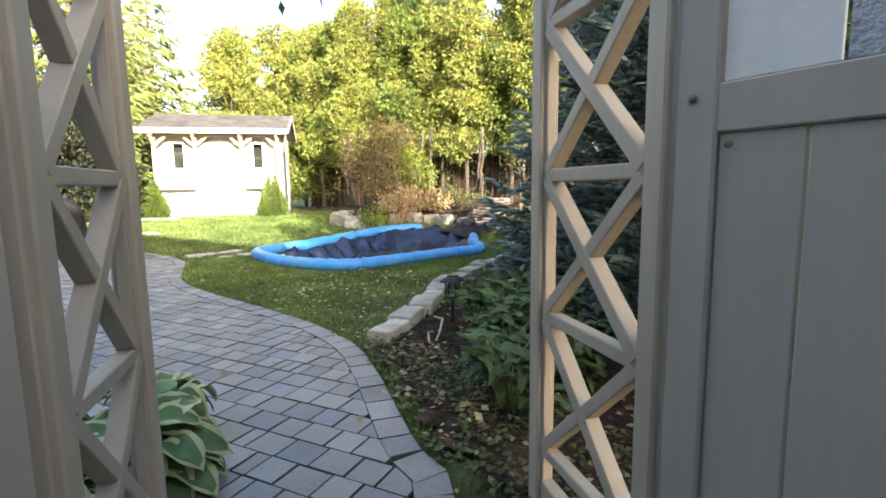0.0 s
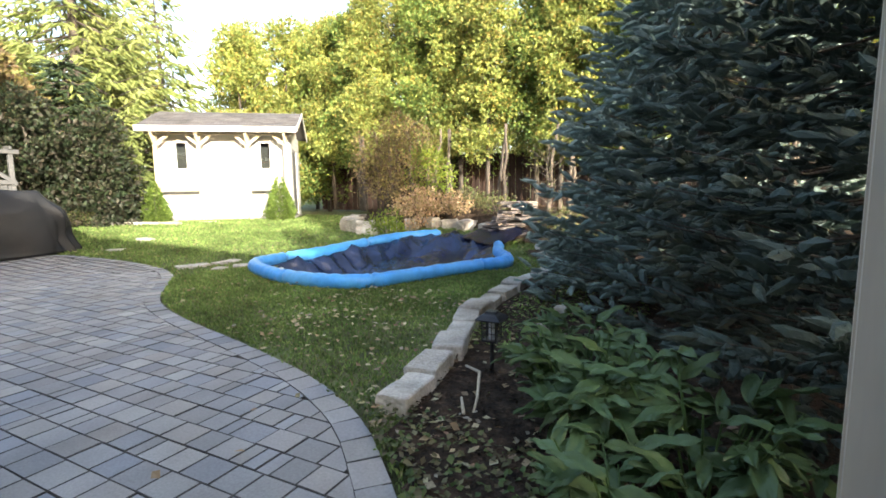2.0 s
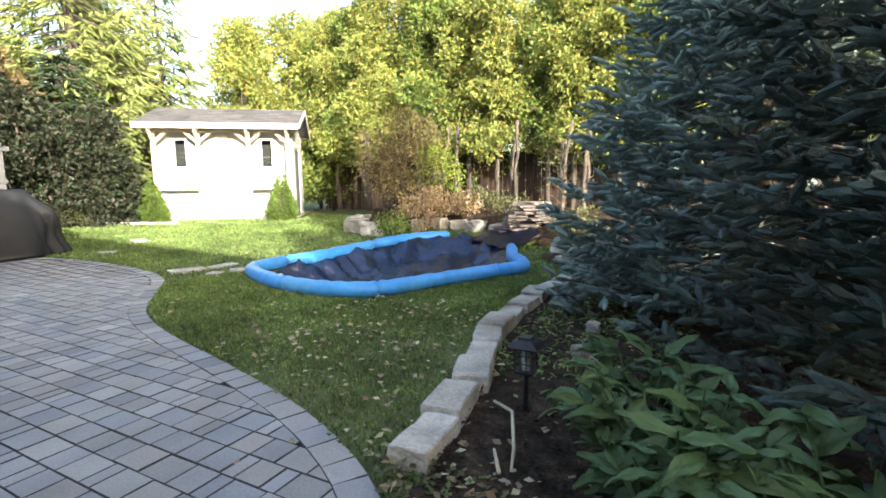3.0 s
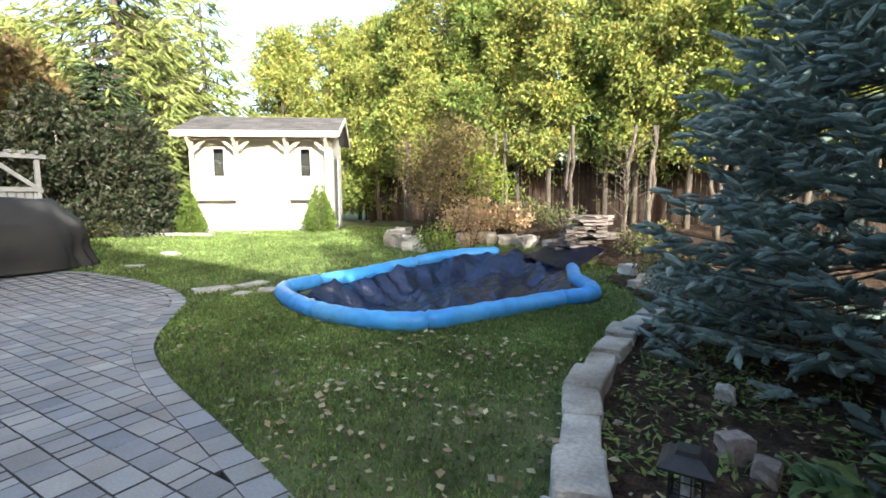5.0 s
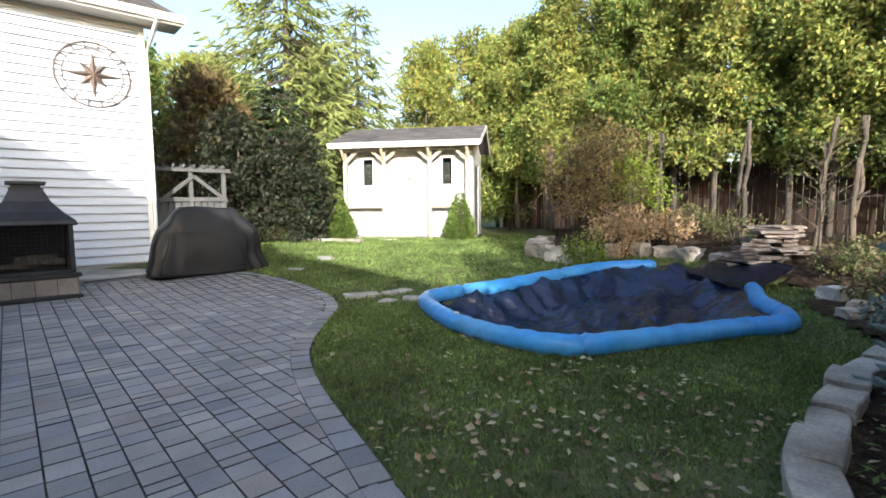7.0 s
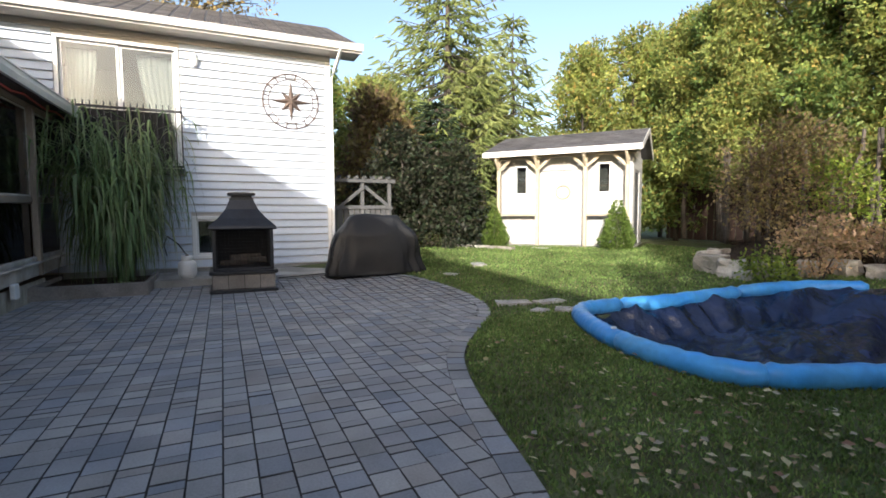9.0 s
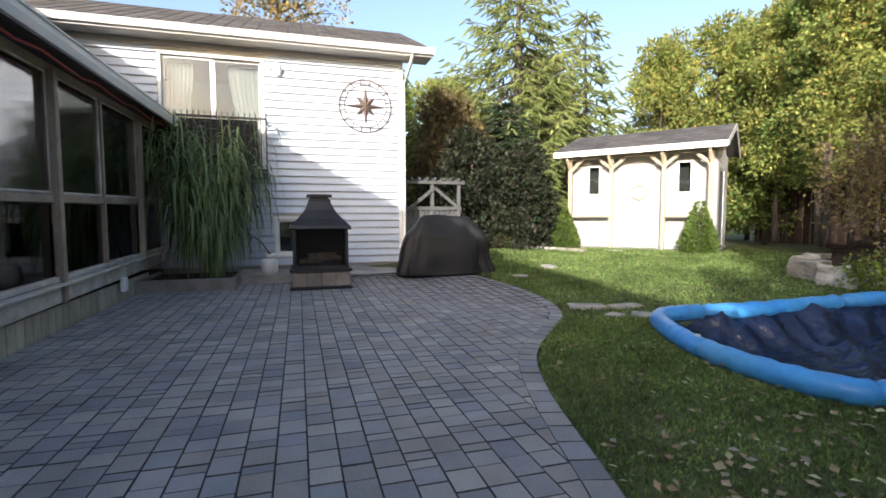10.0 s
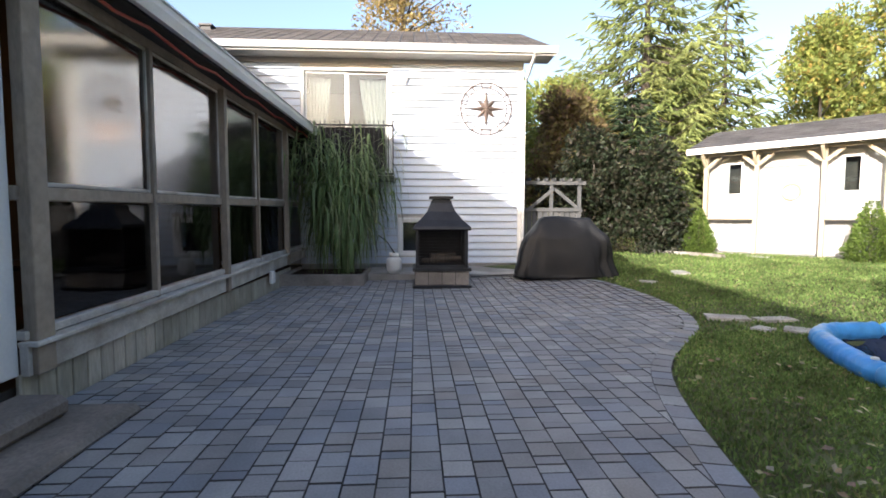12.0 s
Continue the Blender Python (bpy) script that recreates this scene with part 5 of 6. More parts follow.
# tall spruce and mixed trees behind the shed and house
spruce("norway_spruce", -19.4, 10.5, 0.3, 13.0, 4.1, L_SPRUCE, "tall sunlit spruce with drooping branches behind the shed", 8, 24, 1.9, 1.2, .25, .6, 10, 13, .2, .6)
spruce("norway_spruce", -21.5, 14.8, 0.3, 10.5, 3.2, L_SPRUCE, "green spruce behind the shed roof", 9, 15, 2.2, 1.0, .25, .6, 9, 12, .2, .6)
spruce("dark_spruce", -16.9, 8.9, 0.2, 5.0, 1.9, L_SHADED_FIR, "dense spruce in house-shadow colour between house and shed", 10, 20, 1.5, .2, .2, .4, 9, 12, .2, .7)
for i, (x, y, h, rad, m_, lab) in enumerate((
        (-15.6, 7.2, 3.3, 1.35, L_SHADED, "dense shrub in house-shadow colour beside the house corner"), 
        (-15.2, 8.75, 2.9, 1.0, L_SHADED, "low shrub in house-shadow colour with fallen petals"), (-18.5, 7.4, 4.9, 1.6, L_MAPLE, "bronze-leaved small tree behind the fence"),
        (-22.5, 8.6, 6.4, 2.2, L_HEDGE, "yellow-green tree beyond the fence"), (-24.0, 6.2, 7.0, 2.0, L_CEDAR, "dark tree beyond the house corner"))):
    leafy_tree("shrub" if h < 4.5 else "tree", x, y, ground_z(x, y), h, rad, 0.15 if h < 4.5 else 1.2, m_, lab, 30 + i, 150, 0.13 if h < 4.5 else 0.18, 56, 0.07, cat="shrub" if h < 4.5 else "tree")
leafy_tree("tree", -27.0, 1.6, 0.0, 14.0, 2.8, 7.5, L_AUTUMN, "sparse autumn tree above the house roof", 44, 40, 0.2, 44, 0.2, limbs=34)

# sunlit trees behind the shed
for i, (x, y, h, rad, m_) in enumerate(((-17.6, 15.6, 7.2, 1.5, L_HEDGE), (-16.0, 16.6, 7.6, 1.5, L_HEDGE), (-14.6, 17.4, 7.3, 1.4, L_CEDAR), (-19.5, 17.5, 8.2, 1.8, L_HEDGE), (-22.5, 13.0, 8.0, 2.0, L_HEDGE), (-16.9, 19.2, 8.2, 1.8, L_HEDGE))):
    leafy_tree("tree", x, y, .3, h, rad, .8, m_, "tall sunlit yellow-green tree behind the shed", 90 + i, 150, .16, 64, .1)

# row of tall yellow-green trees along the fence
r = random.Random(21)
for i in range(15):
    x = -13.4 + i * 1.16 + r.uniform(-0.2, 0.2)
    y = 16.4 - 0.085 * (x + 13) + r.uniform(-0.25, 0.25)
    h = 6.9 + r.uniform(-0.6, 0.7)
    leafy_tree("hedge_tree", x, y, ground_z(x, y) + 0.25, h, 1.15, 2.0 + r.uniform(-0.3, 0.2), L_HEDGE if i % 3 != 1 else L_CEDAR, "tall slender tree with yellow-green autumn leaves in a row", 300 + i,
               290, 0.115, 84, 0.085, "hedge trees along the fence", lean=(r.uniform(-.25, .25), r.uniform(-.2, .2)))
for i in range(9):
    x = -14.5 + i * 2.1
    y = 18.4 - 0.085 * (x + 13)
    leafy_tree("hedge_tree", x, y, 0.3, 7.1 + r.uniform(-.5, .6), 1.5, 1.2, L_CEDAR, "tall green tree behind the fence", 340 + i, 120, 0.15, 54, 0.1, "trees behind the fence")
for i in range(24):
    x = -11.5 + r.uniform(0, 13)
    y = 15.4 + r.uniform(-0.7, 0.5) - 0.085 * (x + 13)
    s = part("sapling", trunk_bm((0, 0, -.1), (r.uniform(-.3, .3), r.uniform(-.2, .2), 2.5), .06, .035, 400 + i, 1, .25), M_BARK, smooth=True)
    s.matrix_world = pose(x, y, ground_z(x, y) + .27)
    tagged(s, "slim bare grey trunk under the hedge", "sapling", group="bare trunks")

# shrubs of the rockery
leafy_tree("japanese_maple", -8.35, 13.1, .6, 2.5, 1.25, .7, L_MAPLE, "bronze and yellow Japanese maple in the rockery", 51, 90, .085, 64, .035, cat="shrub", limbs=16)
leafy_tree("japanese_maple", -7.5, 13.5, .6, 1.8, .75, .55, L_LIME, "yellowing small maple in the rockery", 52, 110, .085, 40, .03, cat="shrub", limbs=12)


def low_shrub(name, x, y, z, h, rad, m_, label, seed, size=0.07, per=260, n=22):
    t = empty(name, pose(x, y, z))
    tagged(t, label, "shrub")
    R = random.Random(seed)
    cl = []
    for i in range(n):
        a, q = R.uniform(0, 6.283), rad * math.sqrt(R.random()) * 0.8
        cl.append((q * math.cos(a), q * math.sin(a), h * (0.18 + 0.62 * R.random() * (1 - 0.5 * q / rad)), rad * R.uniform(.25, .42)))
    clump_crown("leaves", cl, per, size, m_, t, seed)
    for i in range(6):
        a = i * 1.05
        part("stem", tube([(0.03 * math.cos(a), 0.03 * math.sin(a), -.08), (rad * .5 * math.cos(a), rad * .5 * math.sin(a), h * .7)], [.012, .005], 5), M_BARK, t)
    return t


low_shrub("lime_shrub", -7.1, 10.72, .10, 1.0, .6, L_LIME, "round lime-green shrub by the pool", 61)
low_shrub("hydrangea", -7.3, 12.3, .45, 1.0, .85, L_PINK, "faded pink-brown hydrangea among rocks", 62, .09)
low_shrub("hydrangea", -6.6, 12.9, .5, .85, .6, L_PINK, "faded buff hydrangea among rocks", 63, .09)
low_shrub("garden_shrub", -6.3, 13.4, .6, .95, .6, L_WILD, "loose green shrub behind the rocks", 64)
low_shrub("garden_shrub", -5.3, 13.2, .6, .7, .45, L_WILD, "low green shrub near the flagstones", 65)
low_shrub("garden_shrub", -3.3, 11.7, .3, .7, .6, L_WILD, "tangled low shrub beside the flagstone pile", 66)
low_shrub("garden_shrub", -2.7, 10.4, .1, .6, .55, L_WILD, "tangled low shrub beside the pool", 67)
low_shrub("garden_shrub", -2.4, 8.9, .05, .5, .5, L_BLUE, "low blue-green juniper beside the lawn", 68)
low_shrub("garden_shrub", -6.9, 11.7, .25, .5, .4, L_PINK, "dry brown perennial between rocks", 69)
low_shrub("flower_clump", -15.3, 7.9, .25, .75, .55, L_WILD, "leafy flowering clump in the shrub bed", 70)
low_shrub("flower_clump", -14.7, 8.3, .27, .6, .4, L_SHADED, "leafy clump in house-shadow colour in the shrub bed", 72)
leafy_tree("bare_shrub", -4.0, 13.4, .5, 2.2, .9, .5, L_WILD, "grey twiggy half-bare shrub behind the flagstones", 73, 10, .08, 26, .03, cat="shrub", limbs=34)


def cone_bush(s, off, h, rad, seed):
    p = SH @ Vector((s, -off, 0))
    t = empty("cone_spruce", pose(p.x, p.y, ground_z(p.x, p.y)))
    tagged(t, "clipped cone-shaped dwarf spruce beside the shed", "shrub", group="cone spruces")
    part("trunk", tube([(0, 0, -.1), (0, 0, h * .8)], [.04, .015], 6), M_BARK, t)
    R = np.random.RandomState(seed)
    n = 4800
    z = h * (1 - np.sqrt(R.uniform(0, 1, n)))
    a = R.uniform(0, 6.283, n)
    lump = 1 + .1 * np.sin(a * 5 + z * 7) + .06 * np.sin(a * 9 - z * 11)
    q = rad * (1 - z / h) ** .8 * R.uniform(.72, 1.0, n) * lump * np.minimum(1, .75 + z * 1.2)
    P = np.c_[q * np.cos(a), q * np.sin(a), z + .03]
    A = np.c_[np.cos(a), np.sin(a), np.full(n, .6)] + R.normal(0, .5, (n, 3))
    L = R.uniform(.05, .1, n)
    mesh_ob("needles", leaf_mesh("needles", P, A, unit(R, n), L, L * .4), L_CONE, t)


cone_bush(.42, .2, 1.2, .46, 1)
cone_bush(4.0, .25, 1.38, .5, 2)

# ---- fence behind the hedge and beside the house ----
fence = empty("board_fence")
tagged(fence, "red-brown board fence behind the hedge, darkened for crown shade", "fence", kind="structure")
fb = None
for i in range(150):
    x = -15 + i * .135
    y = 17.3 - .085 * (x + 13)
    if fb is None:
        fb = box("fence_board", (-.06, -.012, 0), (.06, .012, 2.0), M_FENCE, fence, .004)
        fb.location = (x, y, .45)
    else:
        o = new("fence_board", fb.data)
        o.parent = fence
        o.location = (x, y + (.02 if i % 2 else 0), .45)
for z in (.9, 2.0):
    bar("fence_rail", (-15, 17.5, z), (5.2, 15.78, z), .05, .09, M_FENCE, fence)
trel = empty("trellis_gate")
tagged(trel, "grey weathered wooden trellis gate beside the house corner, coloured as shaded", "gate")
for y in (5.0, 5.75, 6.5):
    box("post", (-14.75, y, 0.1), (-14.66, y + .09, 2.25), M_GREYWOOD_SHADE, trel, .006)
box("top_rail", (-14.78, 4.9, 2.2), (-14.62, 6.7, 2.3), M_GREYWOOD_SHADE, trel, .006)
for k in range(8):
    box("cap_slat", (-14.85, 4.95 + k * .22, 2.3), (-14.55, 5.0 + k * .22, 2.37), M_GREYWOOD_SHADE, trel, .004)
for k in range(11):
    box("board", (-14.72, 5.0 + k * .145, .15), (-14.69, 5.13 + k * .145, 1.5), M_GREYWOOD_SHADE, trel, .004)
bar("brace", (-14.64, 5.1, 1.5), (-14.64, 5.85, 2.1), .03, .09, M_GREYWOOD_SHADE, trel)
bar("brace", (-14.64, 6.6, 1.5), (-14.64, 5.85, 2.1), .03, .09, M_GREYWOOD_SHADE, trel)
box("mid_rail", (-14.75, 5.0, 1.5), (-14.63, 6.6, 1.6), M_GREYWOOD_SHADE, trel, .006)


# ---- covered barbecue ----
def build_bbq():
    bm = bmesh.new()
    prof = [(0.0, 1.06, 1.06), (.1, 1.04, 1.02), (.4, .99, .96), (.72, .95, .92), (.84, .90, .88), (1.02, .72, .74), (1.19, .57, .56), (1.235, .52, .48), (1.25, .46, .40), (1.255, .2, .15)]
    rings = []
    n = 64
    for z, kx, ky in prof:
        ring = []
        for i in range(n):
            a = 2 * math.pi * i / n
            c, s = math.cos(a), math.sin(a)
            e = .32
            x = math.copysign(abs(c) ** e, c) * .40 * ky
            y = math.copysign(abs(s) ** e, s) * .90 * kx
            fold = (1 - min(z / 1.0, 1)) * (.13) * (abs(math.sin(a * 5.5 + 1)) - .5) + (1 - min(z / 1.0, 1)) * .03 * math.sin(a * 23 + 2 * noise.noise((c * 2, s * 2, 0))) + .05 * noise.noise((x * 3, y * 3, z * 2.5))
            k = 1 + fold
            sag = -.05 * noise.noise((y * 2, 5, 0)) if z > .9 else 0
            ring.append(bm.verts.new((x * k, y * k, max(z + sag + (.025 * math.sin(a * 9) if z < .05 else 0), 0.0))))
        rings.append(ring)
    for a, b in zip(rings, rings[1:]):
        for i in range(n):
            bm.faces.new((a[i], a[(i + 1) % n], b[(i + 1) % n], b[i]))
    bm.faces.new(rings[-1])
    bm.faces.new(rings[0][::-1])
    bmesh.ops.subdivide_edges(bm, edges=bm.edges[:], cuts=1, use_grid_fill=True)
    for v in bm.verts:
        if .05 < v.co.z:
            v.co += Vector((v.co.x, v.co.y, 0)).normalized() * (.05 * noise.noise(v.co * 3.5) + .08 * abs(noise.noise(Vector((v.co.x * 2, v.co.y * 5 + v.co.z * 3, v.co.z * 1.5)))))
    ob = part("covered_barbecue", bm, M_COVER, smooth=True)
    ob.matrix_world = pose(-12.0, 5.32, .11, 0, 0, -4)
    tagged(ob, "barbecue under a creased black vinyl cover on the patio edge", "barbecue")


build_bbq()


# ---- outdoor fireplace ----
def build_fireplace():
    f = empty("outdoor_fireplace", pose(-11.66, 2.72, ground_z(-11.66, 2.72)))
    tagged(f, "black steel outdoor fireplace on a stone plinth", "fireplace")
    box("base_plate", (-.48, -.56, 0), (.52, .56, .05), M_BLACK, f, .01)
    box("plinth", (-.44, -.52, .05), (.46, .52, .32), M_BLOCK, f, .015)
    for k in range(1, 4):
        box("plinth_joint", (.455, -.52 + k * .26 - .004, .06), (.462, -.52 + k * .26 + .004, .31), M_SOOT_DARK, f, 0)
    box("ledge", (-.5, -.56, .32), (.5, .56, .38), M_BLACK, f, .01)
    for y in (-.5, .44):
        for x in (-.42, .38):
            box("corner_post", (x, y, .38), (x + .05, y + .06, 1.12), M_HOOD, f, .006)
    box("back_plate", (-.42, -.44, .38), (-.4, .44, 1.1), M_SOOT_DARK, f, 0)
    box("hearth", (-.36, -.42, .38), (.36, .42, .43), M_SOOT_DARK, f, 0)
    for y in (-.46, .45):
        box("side_screen", (-.36, y, .4), (.38, y + .01, 1.1), M_SOOT_DARK, f, 0)
    for k in range(15):
        y = -.42 + k * .06
        box("mesh_wire", (.395, y, .4), (.4, y + .005, 1.1), M_BLACK, f, 0)
    for k in range(12):
        z = .42 + k * .058
        box("mesh_wire", (.39, -.44, z), (.395, .44, z + .005), M_BLACK, f, 0)
    box("frame_rail", (.385, -.5, .38), (.43, .5, .43), M_HOOD, f, .005)
    for i, (x, y, a) in enumerate(((0, -.1, 8), (.08, .12, -12), (-.1, .05, 25))):
        lg_ = part("log", lathe([(.05, -.28), (.055, 0), (.045, .28)], 10), M_BARK, f)
        lg_.matrix_local = pose(x, y, .49 + .05 * i, 90, 0, a)
    hood = part("hood", lathe([(.54, 1.10), (.56, 1.12), (.54, 1.17), (.40, 1.30), (.27, 1.46), (.20, 1.62), (.20, 1.66)], square=True), M_HOOD, f)
    hood.scale = (.88, 1, 1)
    cap = part("chimney_cap", lathe([(.17, 1.66), (.17, 1.70), (.23, 1.71), (.23, 1.75), (.1, 1.77)], square=True), M_BLACK, f)
    return f


build_fireplace()

tank = empty("gas_bottle", pose(-12.62, 1.75, .1))
tagged(tank, "small white propane gas bottle beside the fireplace", "gas bottle")
part("tank_body", lathe([(.11, 0), (.115, .03), (.15, .06), (.165, .1), (.167, .26), (.15, .32), (.09, .36), (.03, .37)], 24), M_TANK, tank, smooth=True)
part("collar", lathe([(.1, .34), (.105, .45), (.098, .45), (.095, .35)], 20), M_TANK, tank, smooth=True)
part("valve", lathe([(.02, .36), (.02, .44), (.03, .45), (.03, .47)], 10), M_BRONZE, tank)
tank.location.z = .13
hs = part("gas_hose", tube([(-12.62, 1.75, .58), (-12.75, 1.6, .8), (-12.9, 1.4, .95), (-13.3, 1.3, .75), (-13.8, 1.3, .5)], .012, 6), M_BLACK, smooth=True)
tagged(hs, "thin black hose rising from the gas bottle", "hose")
cb = part("ground_cable", tube([(-12.35, 3.4 + .3 * i, .045 + ground_z(-12.3, 3.4 + .3 * i)) for i in range(6)], .012, 6), M_BLACK, smooth=True)
tagged(cb, "black cable lying along the slab edge", "cable")


# ---- tall arching grass in its planter ----
def build_tall_grass():
    pb = empty("planter_box", pose(-12.55, .1, 0))
    tagged(pb, "low weathered timber planter at the house wall", "planter")
    for lo, hi in (((.85, -.55, -.02), (.92, 1.1, .22)), ((-.7, -.55, -.02), (.85, -.48, .22)), ((-.7, 1.03, -.02), (.85, 1.1, .22))):
        box("planter_side", lo, hi, M_BLOCK, pb, .01)
    box("soil", (-.7, -.48, -.02), (.85, 1.03, .16), M_MULCH, pb, 0)
    t = empty("tall_grass", pose(-12.45, .72, .12))
    tagged(t, "tall arching ornamental grass drooping to the patio", "ornamental grass")
    R = np.random.RandomState(9)
    V, F = [], []

    def blade(pts, w, sd):
        b0 = len(V)
        m = len(pts) - 1
        for k, p in enumerate(pts):
            s = k / m
            ww_ = w * min(1, .35 + 3 * s) * (1 - s ** 3) + .0012
            V.append(p - sd * ww_)
            V.append(p + sd * ww_ + np.array([0, 0, .006]))
        for k in range(m):
            F.append((b0 + 2 * k, b0 + 2 * k + 1, b0 + 2 * k + 3, b0 + 2 * k + 2))
    for i in range(120):
        a = R.uniform(0, 6.283)
        q = .26 * math.sqrt(R.uniform())
        base = np.array([q * math.cos(a), q * math.sin(a), 0.0])
        h = R.uniform(1.9, 3.15)
        fan = R.uniform(.15, 1.05) * (1 - .12 * max(h - 2.4, 0))
        tip = np.array([fan * .7 * math.cos(a), fan * 1.3 * math.sin(a) - .12, h])

        def cane(s):
            return base * (1 - s) + tip * np.array([s ** 1.6, s ** 1.6, s])
        sd = np.array([-math.sin(a), math.cos(a), 0])
        blade([cane(s) for s in np.linspace(0, 1, 6)], .008, sd)
        for j in range(11):
            s = R.uniform(.30, 1.0)
            p0 = cane(s)
            a2 = R.uniform(0, 6.283) if j % 2 else a + R.normal(0, .9)
            ln = R.uniform(.3, .85) if j % 3 else R.uniform(.7, 1.3)
            rise = R.uniform(.10, .38)
            out = R.uniform(.22, .62)
            dr = np.array([math.cos(a2) * .8, math.sin(a2), 0])
            pts = []
            for k in range(9):
                u = k / 8
                o = out * (1 - (1 - u) ** 2.2)
                zz = rise * math.sin(min(u * 3.2, 3.14)) * (1 - .4 * u) - ln * max(u - .22, 0) ** 1.35
                pts.append(np.array([p0[0] + dr[0] * o, p0[1] + dr[1] * o, max(p0[2] + zz, .04)]))
            blade(pts, R.uniform(.012, .024), np.array([-dr[1], dr[0], 0]))
    mesh_ob("blades", raw_mesh("blades", np.array(V), F), L_REED, t)


build_tall_grass()


# ---- hostas and peony ----
def leaf_blade(length, width, curl, m_in, m_edge):
    """A broad ribbed leaf with a pale margin, arching down."""
    bm = bmesh.new()
    ns, nw = 9, 6
    grid = []
    for i in range(ns + 1):
        s = i / ns
        w = width * math.sin(math.pi * s ** .75) ** .8 * .5 + .001
        row = []
        for j in range(nw + 1):
            t = j / nw * 2 - 1
            x = length * s * math.cos(curl * s * .6)
            z = -length * .5 * curl * s * s + .02 * math.cos(t * 9) * (1 - s) * .3 + abs(t) * w * .35 + .008 * math.sin(s * 12 + t * 5)
            row.append(bm.verts.new((x, w * t, z)))
        grid.append(row)
    for i in range(ns):
        for j in range(nw):
            f = bm.faces.new((grid[i][j], grid[i + 1][j], grid[i + 1][j + 1], grid[i][j + 1]))
            f.material_index = 1 if j in (0, nw - 1) or i == ns - 1 else 0
            f.smooth = True
    me = bpy.data.meshes.new("leaf")
    bm.to_mesh(me)
    bm.free()
    me.materials.append(m_in)
    if m_edge:
        me.materials.append(m_edge)
    return me


HL = [leaf_blade(.27, .20, c_, L_HOSTA, L_HOSTA_EDGE) for c_ in (.7, 1.0, 1.3)]
r = random.Random(77)
for hx, hy, hs_, hn in ((-1.95, 1.2, .95, 40), (-2.25, 1.5, .9, 36), (-2.65, 1.05, .95, 30), (-1.75, .8, .85, 30), (-2.9, .55, .95, 22)):
    h = empty("hosta", pose(hx, hy, 0.01))
    tagged(h, "variegated hosta with broad cream-edged leaves beside the path", "hosta", group="hostas")
    for i in range(hn):
        a = r.uniform(0, 360)
        lv = i / hn
        o = mesh_ob("leaf", HL[i % 3], None, h)
        k = hs_ * r.uniform(.7, 1.1)
        rr_ = .06 + .1 * (1 - lv)
        o.matrix_local = pose(rr_ * math.cos(radians(a)), rr_ * math.sin(radians(a)), (.12 + .20 * lv), r.uniform(-18, 18), -14 * lv - r.uniform(-14, 10), a) @ Matrix.Scale(k, 4)
    part("crown_base", lathe([(.10, -.02), (.08, .1), (.10, .3), (.03, .32)], 10), L_HOSTA, h)

PL = [leaf_blade(.19, .058, c_, L_PEONY, None) for c_ in (.2, .5, .9)]
for me_ in PL:
    for p_ in me_.polygons:
        p_.material_index = 0
for px, py, hh, n_st in ((-1.0, 3.35, .62, 26), (-.55, 3.0, .62, 22), (-1.15, 3.85, .55, 16), (-.75, 2.55, .5, 14)):
    pe = empty("peony", pose(px, py, .02))
    tagged(pe, "leafy green peony clump in the mulch bed", "peony", group="peonies")
    for i in range(n_st):
        a = r.uniform(0, 6.283)
        q = .42 * math.sqrt(r.random())
        tip = Vector((q * math.cos(a), q * math.sin(a), hh * r.uniform(.6, 1.05) * (1 - .35 * q)))
        part("stem", tube([(.15 * tip.x, .15 * tip.y, -.03), (tip.x * .6, tip.y * .6, tip.z * .6), tip], [.007, .006, .003], 5), L_PEONY, pe)
        for k in range(7):
            s = r.uniform(.45, 1.0)
            o = mesh_ob("leaf", PL[k % 3], None, pe)
            o.matrix_local = Matrix.Translation(tip * s) @ pose(0, 0, 0, r.uniform(-25, 25), r.uniform(-45, 25), math.degrees(a) + r.uniform(-110, 110)) @ Matrix.Scale(r.uniform(.75, 1.3), 4)

# ---- path lantern, stick and small finds in the mulch ----
for lx, ly in ((-1.81, 4.05),):
    la = empty("garden_lantern", pose(lx, ly, .02))
    tagged(la, "small black solar path lantern on a stake", "lantern")
    part("stake", tube([(0, 0, -.1), (0, 0, .24)], .014, 8), M_BLACK, la)
    part("base", lathe([(.05, .235), (.055, .25)], square=True), M_BLACK, la)
    part("roof", lathe([(.085, .385), (.088, .395), (.06, .42), (.04, .43), (.035, .445)], square=True), M_BLACK, la)
    part("light_core", lathe([(.022, .25), (.022, .385)], 10), M_LEAD, la, "frosted light core")
    for sx in (-.05, .05):
        for sy in (-.05, .05):
            box("cage_bar", (sx - .004, sy - .004, .25), (sx + .004, sy + .004, .39), M_BLACK, la, 0)
    for k in (-.017, .017):
        for s in (-.05, .05):
            box("cage_bar", (k - .002, s - .002, .25), (k + .002, s + .002, .39), M_BLACK, la, 0)
            box("cage_bar", (s - .002, k - .002, .25), (s + .002, k + .002, .39), M_BLACK, la, 0)
    for z in (.295, .34):
        for s in (-.05, .05):
            box("cage_bar", (-.05, s - .002, z), (.05, s + .002, z + .004), M_BLACK, la, 0)
            box("cage_bar", (s - .002, -.05, z), (s + .002, .05, z + .004), M_BLACK, la, 0)
stx = part("dry_stalk", tube([(-1.98, 4.0, .07), (-1.82, 3.86, .10), (-1.7, 3.55, .075), (-1.66, 3.4, .06)], [.008, .01, .009, .006], 6), M_STRAW, smooth=True)
